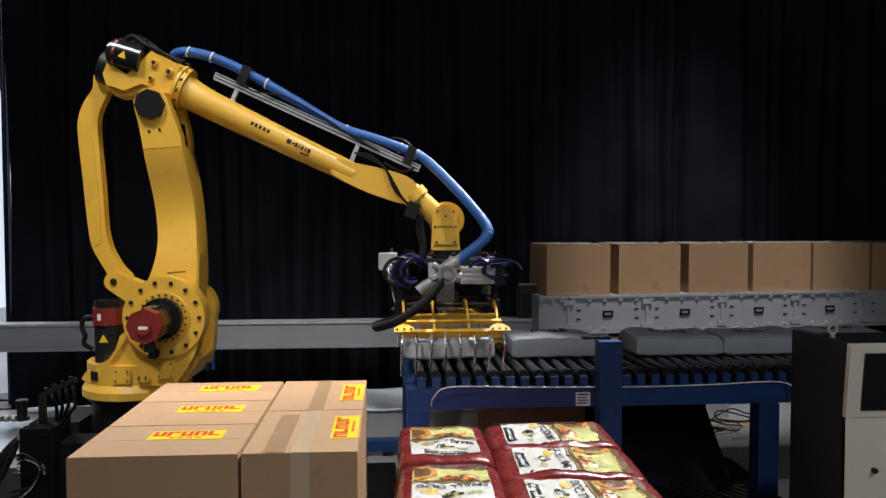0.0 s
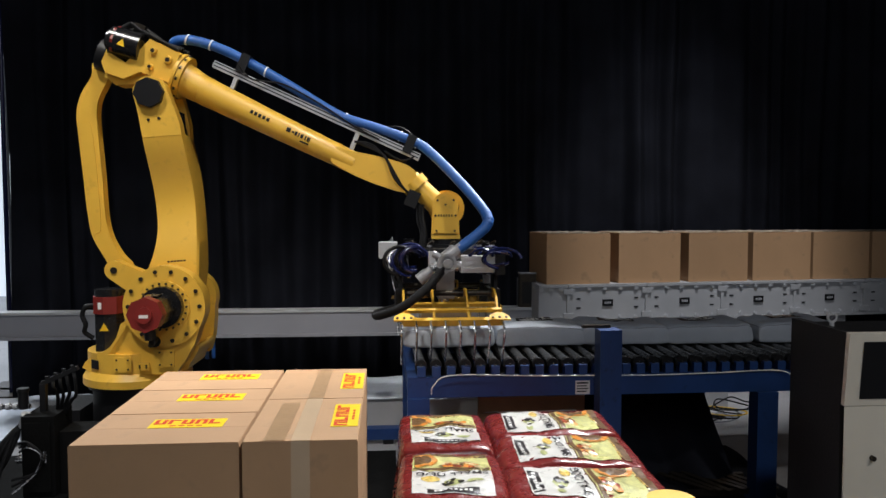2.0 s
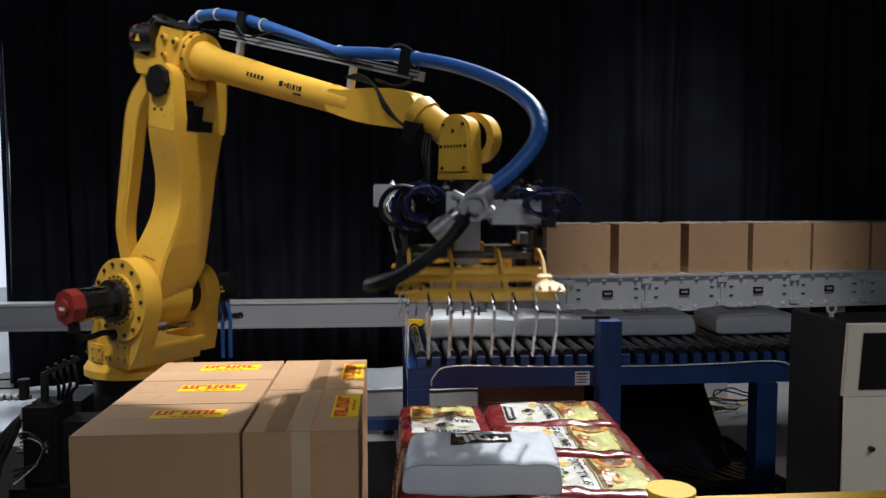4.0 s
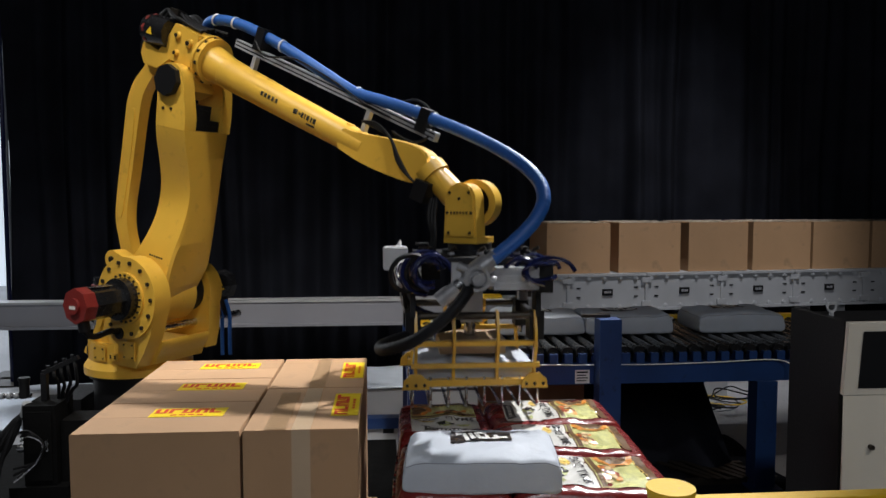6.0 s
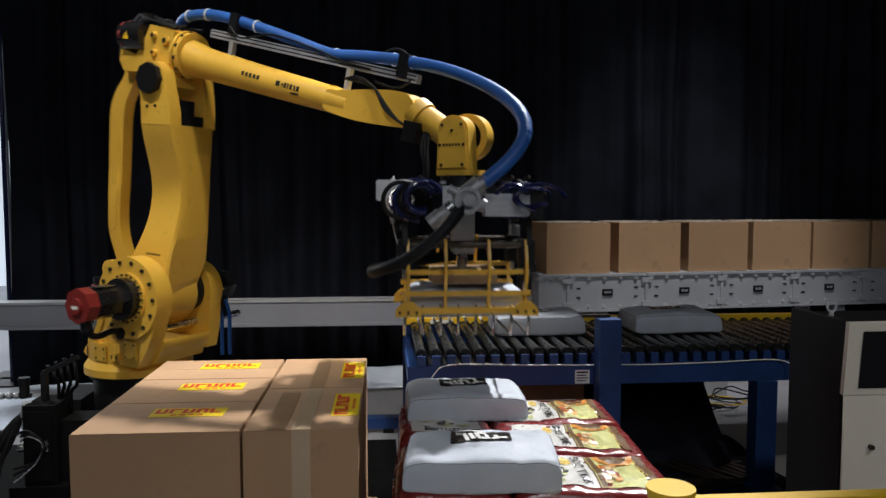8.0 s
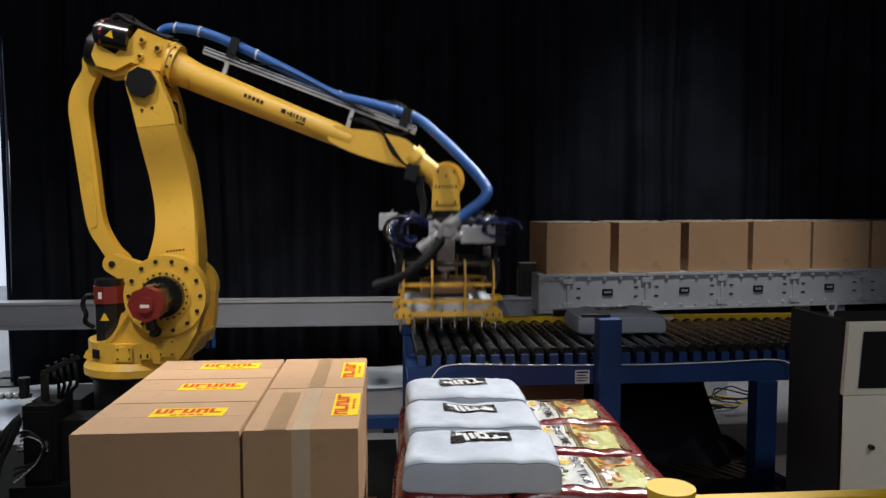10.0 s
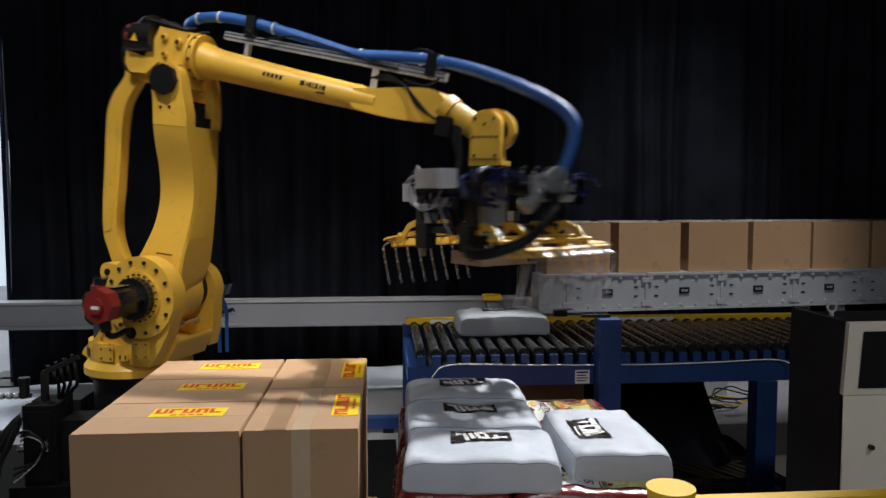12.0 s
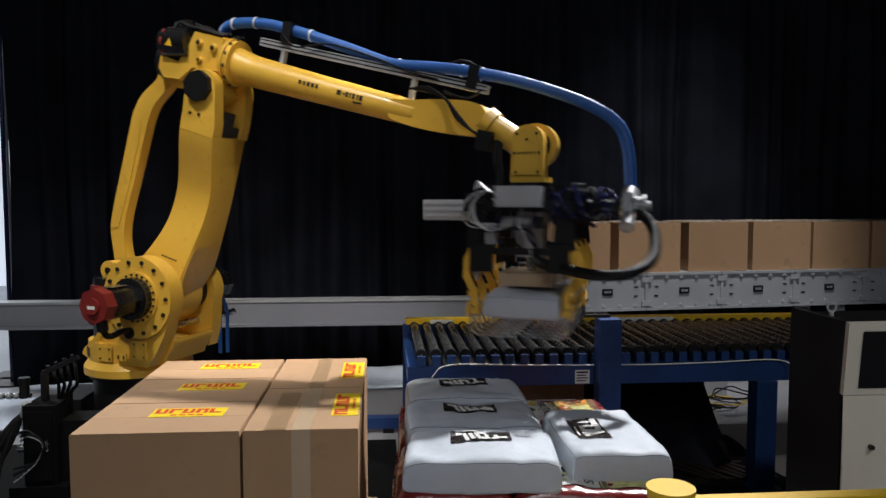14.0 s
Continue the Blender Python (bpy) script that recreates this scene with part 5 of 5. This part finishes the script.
        part("cable", hosem(pts, 0.006, 6, 5), RUBBER, t)
    jaws = []
    for s in (-1, 1):
        j = part("jaw", cylm((-0.26, 0, 0), (0.26, 0, 0), 0.016, 12), DARKSTEEL, t, "yellow hinged jaw with steel tines")
        for x in (-0.245, -0.09, 0.09, 0.245):
            pr = bmesh.new()
            prism(pr, [(-0.02, 0.022), (0.02, 0.022), (0.054, -0.05), (0.056, -0.13), (0.022, -0.20), (0.018, -0.288), (-0.014, -0.288), (-0.012, -0.19), (0.026, -0.12), (0.024, -0.06), (-0.02, -0.02)], -0.006, 0.006)
            bmesh.ops.transform(pr, matrix=pose(x, 0, 0, 0, 0, -90 if s < 0 else 90), verts=pr.verts)
            part("jaw_arm", pr, YELLOW, j, bevel=0.002)
        o = s * 0.0
        part("upper_bar", boxm(-0.25, 0.25, -0.010, 0.010, -0.125, -0.105), YELLOW, j, bevel=0.003)
        part("middle_bar", boxm(-0.265, 0.265, -0.030, -0.012, -0.212, -0.192) if s < 0 else boxm(-0.265, 0.265, 0.012, 0.030, -0.212, -0.192), YELLOW, j, bevel=0.003)
        part("tine_bar", boxm(-0.265, 0.265, -0.018, 0.018, -0.288, -0.262), YELLOW, j, bevel=0.004)
        for x in (-0.245, 0.245):
            e = part("end_plate", prismm([(x - 0.055, -0.298), (x + 0.055, -0.298), (x + 0.05, -0.262), (x + 0.02, -0.235), (x - 0.02, -0.235), (x - 0.05, -0.262)], s * 0.024 - 0.004, s * 0.024 + 0.004), YELLOW, j, bevel=0.002)
            for dx in (-0.035, 0.0, 0.035):
                part("bolt", cylm((x + dx, s * 0.0235, -0.280), (x + dx, s * 0.033, -0.280), 0.007, 8), DARKSTEEL, e)
        bm = sweep(bmesh.new(), spline([(0, s * 0.01, -0.25), (0, s * 0.012, -0.29), (0, s * 0.016, -0.335), (0, s * 0.005, -0.368), (0, -s * 0.03, -0.380), (0, -s * 0.19, -0.378)], 4), 0.0065, 8)
        me = finish(bm, STEEL, "tine")
        for k in range(8):
            o = new("tine", me)
            o.parent = j
            o.matrix_basis = pose(-0.259 + 0.074 * k, 0, 0)
        jaws.append((s, j))
    return t, jaws


SEGMENTS = 26


def front_hose():
    t = thing("air_hose", "shiny blue air hose looping to the gripper", "hose")
    bm = bmesh.new()
    cyl(bm, (0, 0, -0.026), (0, 0, 0.026), 0.0275, 16)
    bmesh.ops.create_uvsphere(bm, u_segments=16, v_segments=8, radius=0.0275, matrix=Matrix.Translation((0, 0, 0.026)))
    bmesh.ops.create_uvsphere(bm, u_segments=16, v_segments=8, radius=0.0275, matrix=Matrix.Translation((0, 0, -0.026)))
    me = finish(bm, HOSE, "hose_piece")
    out = []
    for i in range(SEGMENTS):
        o = new("hose_piece", me)
        o.parent = t
        out.append(o)
    return out


def floor_gear():
    """Dark gear beside the robot's pedestal."""
    t = thing("junction_box", "black cable junction box on the floor beside the robot", "box", pose(-1.49, 3.55, 0))
    part("case", boxm(-0.10, 0.04, -0.10, 0.10, 0.26, 0.62), DULL_BLACK, t, bevel=0.012)
    part("stand", boxm(-0.16, 0.09, -0.12, 0.10, 0.012, 0.259), DULL_BLACK, t, bevel=0.006)
    part("foot", boxm(-0.2, 0.16, -0.14, 0.16, 0, 0.012), DARKSTEEL, t)
    part("case_door", boxm(-0.085, 0.025, -0.112, -0.1005, 0.285, 0.595), DULL_BLACK, t, bevel=0.004)
    part("latch", boxm(0.0, 0.012, -0.12, -0.113, 0.42, 0.47), STEEL, t, bevel=0.002)
    part("bracket_post", boxm(-0.055, -0.030, -0.015, 0.015, 0.62, 0.745), BLACK, t, bevel=0.003)
    arm = part("bracket_arm", boxm(0, 0.175, -0.012, 0.012, -0.010, 0.010), BLACK, t, "sloping dark bracket arm", bevel=0.003, at=pose(-0.05, 0, 0.745, 0, -24, 0))
    for k in range(4):
        part("clip", cylm((0.03 + 0.04 * k, 0, 0.011), (0.035 + 0.04 * k, 0, 0.022), 0.009, 8), RUBBER, arm)
        part("hanging_plug", hosem([(0.0 + 0.03 * k, 0.0, 0.755 + 0.013 * k), (0.008 + 0.032 * k, -0.02, 0.735 + 0.01 * k), (0.015 + 0.028 * k, 0.0, 0.705 - 0.012 * (k % 2)), (0.01 + 0.02 * k, 0.02, 0.66), (0.0 + 0.012 * k, 0.03, 0.60)], 0.008, 6), RUBBER, t)
    part("side_unit", boxm(0.045, 0.19, -0.06, 0.10, 0.20, 0.54), DULL_BLACK, t, "dark side unit", bevel=0.02)
    rod = part("steel_rod", cylm((-0.42, 0.06, 0.628), (-0.13, 0.06, 0.628), 0.012, 12), STEEL, t, "ribbed bright steel rod")
    for k in range(8):
        part("collar", cylm((-0.40 + 0.033 * k, 0.06, 0.628), (-0.385 + 0.033 * k, 0.06, 0.628), 0.016, 12), ALU, rod)
    part("knob", cyl(cylm((-0.155, 0.05, 0.62), (-0.155, 0.05, 0.70), 0.022, 14), (-0.155, 0.05, 0.70), (-0.155, 0.05, 0.715), 0.026, 14), BLACK, t, bevel=0.004)
    part("fitting", cyl(cylm((-0.12, -0.03, 0.56), (-0.10, -0.05, 0.62), 0.022, 10), (-0.125, -0.03, 0.50), (-0.115, -0.04, 0.54), 0.014, 8), ALU, t, "bright cable fitting")
    for k in range(3):
        part("loose_lead", hosem([(-0.10, -0.12, 0.47 + 0.02 * k), (-0.05, -0.15, 0.50 + 0.01 * k), (0.0, -0.14, 0.46), (-0.03, -0.13, 0.38), (-0.12, -0.16, 0.30 + 0.03 * k)], 0.006, 6), RUBBER if k else STEEL, t)
    for k in range(3):
        part("gland", cylm((-0.102, -0.06 + 0.06 * k, 0.42 + 0.06 * k), (-0.14, -0.06 + 0.06 * k, 0.42 + 0.06 * k), 0.02, 12), STEEL, t)
    rnd = random.Random(8)
    for k in range(7):
        c = thing("power_cable", "thick black power cable beside the pedestal", "cable", pose(-1.49, 3.4, 0), group="power cables")
        w = rnd.uniform(-0.012, 0.012)
        pts = [(-0.09 - 0.006 * k, 0.16 + 0.01 * k, 0.60 - 0.02 * k), (-0.15 + w, 0.14, 0.545), (-0.19 - 0.012 * k + w, 0.10 + w, 0.42), (-0.22 - 0.018 * k, 0.06, 0.30), (-0.20 - 0.03 * k, -0.02 + 2 * w, 0.14), (-0.08 - 0.04 * k, -0.12, 0.035), (0.2 - 0.03 * k, -0.2 + 0.03 * k, 0.02)]
        part("jacket", hosem(pts, 0.011, 8, 6), RUBBER, c)
    b = thing("tripod_stand", "black folding stand by the robot", "stand", pose(-1.55, 2.95, 0))
    for k in range(3):
        a = 2.1 * k + 0.4
        part("leg", cylm((0, 0, 0.42), (0.24 * math.cos(a), 0.24 * math.sin(a), 0.0), 0.012, 8), BLACK, b)
    part("tray", boxm(-0.05, 0.05, -0.04, 0.04, 0.42, 0.45), BLACK, b, bevel=0.006)
    part("stem", cylm((0, 0, 0.45), (0.06, 0.02, 0.80), 0.014, 8), BLACK, b)


hall()
curtain()
hall_poles()
beam()
box_conveyor()
queue_cartons()
roller_conveyor()
under_conveyor()
floor_clutter()
carton_stack()
red_stack()
console()
fence()
floor_gear()
ROBOT = robot()
GRIP, JAWS = gripper()
HOSE_PIECES = front_hose()
CLOTH_BAGS = [grey_bag(0.7), grey_bag(2.1), grey_bag(3.9), grey_bag(5.2), grey_bag(1.3)]

# ---- what moves ----
# arm: seconds, turn of the base, lean of the lower arm, dip of the upper arm, in degrees
ARM_A = [
    (0, -2.5, -4.4, 22.5), (1, -2.5, -4.4, 22.5), (2, -2.5, -4.4, 22.5), (2.2, -2.2, -5.0, 21.7),
    (2.3, -2.0, -6.1, 19.6), (2.4, -1.8, -7.2, 17.1), (2.5, -2.2, -8.6, 13.6), (2.6, -3.2, -8.8, 11.7),
    (2.7, -11.2, -7.9, 11.7), (2.8, -20.4, -3.9, 12.4), (2.9, -29.7, 2.4, 12.7), (3, -37.0, 10.3, 12.6),
    (3.1, -41.6, 17.4, 13.0), (3.2, -45.2, 24.6, 13.3), (3.35, -46.5, 29.9, 16.1), (3.5, -47.0, 32.0, 17.8),
    (3.65, -47.0, 32.1, 17.9), (3.8, -45.7, 26.9, 13.9), (4.0, -37.7, 11.9, 12.8), (4.3, -13.4, -7.0, 13.0),
]
ARM_B = [
    (4.5, -2.6, -7.6, 16.4), (4.7, -2.0, -5.0, 21.6), (4.95, -2.1, -4.5, 22.4), (5.1, -2.3, -6.4, 18.6),
    (5.3, -4.4, -8.1, 13.4), (5.5, -17.6, -4.9, 12.8), (5.6, -22.8, -1.4, 14.1), (5.7, -27.3, 3.6, 16.2),
    (5.8, -31.3, 8.1, 18.5), (5.9, -33.0, 11.1, 20.3), (6, -32.7, 12.2, 22.4), (6.1, -33.3, 12.9, 22.9),
    (6.2, -33.2, 12.8, 22.9), (6.3, -34.0, 12.8, 21.2), (6.4, -33.2, 10.1, 17.8), (6.5, -32.0, 7.3, 14.9),
    (6.7, -23.8, -1.1, 12.8), (6.8, -16.9, -4.7, 12.4), (7, -3.0, -7.6, 16.1), (7.2, -2.3, -5.8, 20.7),
]
ARM_C = [
    (7.5, -2.0, -7.4, 16.2), (7.7, -7.0, -8.6, 11.6), (7.8, -15.8, -6.2, 11.6), (8, -31.6, 4.9, 12.9),
    (8.2, -40.0, 16.5, 15.1), (8.35, -40.6, 19.9, 19.0), (8.5, -41.2, 22.2, 21.3), (8.65, -41.2, 22.2, 21.3),
    (8.8, -39.2, 16.3, 16.6), (9.0, -30.6, 4.1, 13.2), (9.25, -6.9, -8.6, 12.8), (9.45, -2.0, -6.9, 17.9),
    (9.6, -1.8, -4.8, 22.0), (9.85, -1.8, -4.5, 22.6), (10.0, -2.1, -6.3, 18.7), (10.15, -5.2, -7.2, 13.7),
    (10.3, -13.3, -2.6, 11.9), (10.5, -25.2, 11.1, 11.0), (10.7, -35.8, 31.2, 8.8), (10.8, -38.1, 39.3, 7.4),
]
ARM_D = [
    (11, -40.3, 47.1, 7.8), (11.2, -39.4, 47.4, 9.3), (11.3, -39.8, 47.2, 8.9), (11.5, -40.1, 45.1, 3.4),
    (11.7, -36.5, 33.0, 5.3), (11.8, -33.8, 24.8, 7.7), (12, -22.7, 5.8, 11.0), (12.2, -9.9, -4.5, 13.5),
    (12.3, -3.4, -6.7, 15.8), (12.5, -2.1, -5.4, 21.2), (13, -2.2, -4.8, 22.4), (13.3, -2.2, -5.6, 21.0),
    (13.5, -2.0, -7.4, 16.0), (13.7, -6.8, -4.8, 11.6), (13.8, -13.0, 1.1, 11.9), (14, -24.3, 17.3, 12.2),
]
ARM = ARM_A + ARM_B + ARM_C + ARM_D


def between(rows, t):
    """Values at t on a smooth line through rows that never overshoots."""
    if t <= rows[0][0]:
        return list(rows[0][1:])
    if t >= rows[-1][0]:
        return list(rows[-1][1:])
    i = max(k for k in range(len(rows) - 1) if rows[k][0] <= t)
    (t0, *a), (t1, *b) = rows[i], rows[i + 1]
    out = []
    for k in range(len(a)):
        def slope(j):
            if j <= 0 or j >= len(rows) - 1:
                return 0.0
            l = (rows[j][k + 1] - rows[j - 1][k + 1]) / (rows[j][0] - rows[j - 1][0])
            r = (rows[j + 1][k + 1] - rows[j][k + 1]) / (rows[j + 1][0] - rows[j][0])
            return 0.0 if l * r <= 0 else 2 * l * r / (l + r)
        h = t1 - t0
        s = (t - t0) / h
        out.append(a[k] * (1 + 2 * s) * (1 - s) ** 2 + slope(i) * h * s * (1 - s) ** 2 + b[k] * s * s * (3 - 2 * s) + slope(i + 1) * h * s * s * (s - 1))
    return out


SPIN = [(0, 0), (10.0, 0), (10.15, 6), (10.3, 22), (10.4, 42), (10.5, 60), (10.6, 72), (10.7, 80), (10.85, 88), (11.0, 90), (11.5, 90), (11.6, 86), (11.7, 76), (11.8, 61), (11.9, 45), (12.0, 31), (12.1, 19), (12.2, 11), (12.3, 5), (12.45, 0), (13.5, 0), (13.6, 6), (13.7, 20), (13.8, 38), (13.9, 54), (14.0, 68)]
OPEN = [(0, 64), (2.05, 64), (2.3, 0), (3.55, 0), (3.75, 64), (4.9, 64), (5.1, 0), (6.2, 0), (6.4, 64), (7.2, 64), (7.4, 0), (8.55, 0), (8.75, 64), (9.75, 64), (9.95, 0), (11.2, 0), (11.3, 22), (11.45, 58), (11.6, 72), (11.9, 72), (12.3, 64), (13.1, 64), (13.3, 0), (14.0, 0)]


def links(t):
    """Poses of the robot's links in its own space, and of the gripper in the world."""
    th, f2, f3 = between(ARM, t)
    turn = pose(0, 0, 0, 0, 0, th)
    shoulder = turn @ pose(OFFSET, 0, SHOULDER)
    er, ez = OFFSET + LOWER * math.sin(radians(f2)), SHOULDER + LOWER * math.cos(radians(f2))
    wr, wz = er + UPPER * math.cos(radians(f3)), ez - UPPER * math.sin(radians(f3))
    p = {"turret": turn, "lower": shoulder @ pose(0, 0, 0, 0, f2, 0), "crank": shoulder @ pose(0, 0, 0, 0, f3, 0)}
    p["link"] = p["crank"] @ pose(CRANK[0], 0, CRANK[1]) @ pose(0, 0, 0, 0, f2 - f3, 0)
    p["upper"] = turn @ pose(er, 0, ez, 0, f3, 0)
    p["wrist"] = turn @ pose(wr, 0, wz)
    c = pose(AXIS_X, AXIS_Y, 0) @ turn @ Vector((wr, 0.04, wz))
    spin = between(SPIN, t)[0]
    return p, pose(c.x, c.y, c.z, 0, 0, spin), spin


def hose_line(t):
    """The points of the free hose between the arm and the gripper."""
    p, g, spin = links(t)
    up = pose(AXIS_X, AXIS_Y, 0) @ p["upper"]
    a = up @ Vector((1.42, 0.0, 0.312))
    d = (up.to_3x3() @ Vector((1, 0, 0.03))).normalized()
    b = g @ Vector((0.045, -0.44, -0.16))
    k = math.sin(radians(spin))
    e = (Vector((0.80, 0, 0.60)) * (1 - k) + Vector((0.0, 0.3, 1.0)) * k).normalized()

    soft = min(1.0, abs(between(ARM, t)[0]) / 32)

    def curve(s):
        q1, q2 = a + d * s, b + e * s * (1.25 - 0.35 * soft)
        out = []
        for i in range(81):
            u = i / 80
            w = [(1 - u) ** 3, (0.7 + 0.3 * soft) * 3 * u * (1 - u) ** 2, (6.0 - 4.6 * soft) * 3 * u * u * (1 - u), u ** 3]
            out.append((a * w[0] + q1 * w[1] + q2 * w[2] + b * w[3]) / sum(w))
        return out

    def length(c):
        return sum((y - x).length for x, y in zip(c, c[1:]))
    total_length = 0.86 + 0.0042 * abs(between(ARM, t)[0])
    lo, hi = 0.1, 1.5
    for _ in range(18):
        mid = (lo + hi) / 2
        lo, hi = (mid, hi) if length(curve(mid)) < total_length else (lo, mid)
    c = curve(lo)
    total, run, out, want = length(c), 0.0, [], 0
    out.append(c[0])
    for x, y in zip(c, c[1:]):
        step = (y - x).length
        while len(out) <= SEGMENTS and run + step >= total * len(out) / SEGMENTS - 1e-9:
            f = (total * len(out) / SEGMENTS - run) / step
            out.append(x + (y - x) * min(max(f, 0), 1))
        run += step
    while len(out) <= SEGMENTS:
        out.append(c[-1])
    return out


PICK = 0.01
DROP = -0.735
# for each bag: x along the rollers by time, when it is held, when let go, where it lies and its turn
JOURNEYS = [
    ([(0, 0.37)], 2.2, 3.62, (0.328, 2.497, 0.604, -6)),
    ([(0, 0.97), (0.5, 0.885), (3.4, 0.885), (4.3, 0.37)], 5.0, 6.3, (0.355, 3.275, 0.602, 0)),
    ([(0, 1.68), (0.8, 1.37), (3.4, 1.37), (4.3, 0.88), (6.15, 0.88), (6.4, 0.80), (6.8, 0.52), (7.1, 0.37)], 7.3, 8.62, (0.340, 2.888, 0.602, 0)),
    ([(0, 2.19), (0.9, 1.86), (3.4, 1.86), (4.3, 1.40), (6.15, 1.39), (6.5, 1.30), (7.0, 0.89), (8.6, 0.88), (9.3, 0.37)], 9.85, 11.27, (0.785, 2.64, 0.602, 90)),
    ([(0, 2.72), (0.9, 2.40), (3.4, 2.40), (4.3, 2.06), (6.15, 2.05), (6.5, 1.94), (7.0, 1.82), (7.5, 1.69), (8.6, 1.67), (9.4, 1.42), (10.0, 1.35), (10.3, 1.13), (10.7, 0.92), (11.4, 0.87), (11.8, 0.74), (12.2, 0.62), (12.6, 0.49), (13.0, 0.37)], 13.2, 99.0, (0, 0, 0, 0)),
]


def bag_pose(k, t):
    ride, held, loose, (x, y, z, r) = JOURNEYS[k]
    if t < held:
        return pose(between(ride, t)[0] if len(ride) > 1 else ride[0][1], 4.335, ROLL_Z + 0.001)
    _, g, spin = links(min(t, loose))
    m = g @ pose(PICK, 0, DROP + 0.006)
    if t <= loose:
        return m
    s = min((t - loose) / 0.2, 1.0)
    a = m.translation
    return pose(a.x + (x - a.x) * s, a.y + (y - a.y) * s, a.z + (z - a.z) * s * s, 0, 0, spin + (r - spin) * s)


def motions():
    times = [i / 10 for i in range(141)]
    chain = [(t, *links(t)) for t in times]
    for name in ("turret", "lower", "crank", "link", "upper", "wrist"):
        walk(ROBOT[name], [(t, p[name]) for t, p, g, s in chain])
    walk(GRIP, [(t, g) for t, p, g, s in chain])
    for s, jaw in JAWS:
        walk(jaw, [(t, pose(0, s * HINGE_Y, HINGE_Z, s * between(OPEN, t)[0], 0, 0)) for t in times])
    lines = [hose_line(t) for t in times]
    for i, piece in enumerate(HOSE_PIECES):
        rows = []
        for t, pts in zip(times, lines):
            m = (pts[i + 1] - pts[i]).to_track_quat("Z", "Y").to_matrix().to_4x4()
            rows.append((t, Matrix.Translation((pts[i] + pts[i + 1]) / 2) @ m))
        walk(piece, rows)
    for k, bag in enumerate(CLOTH_BAGS):
        walk(bag, [(t, bag_pose(k, t)) for t in times])


motions()
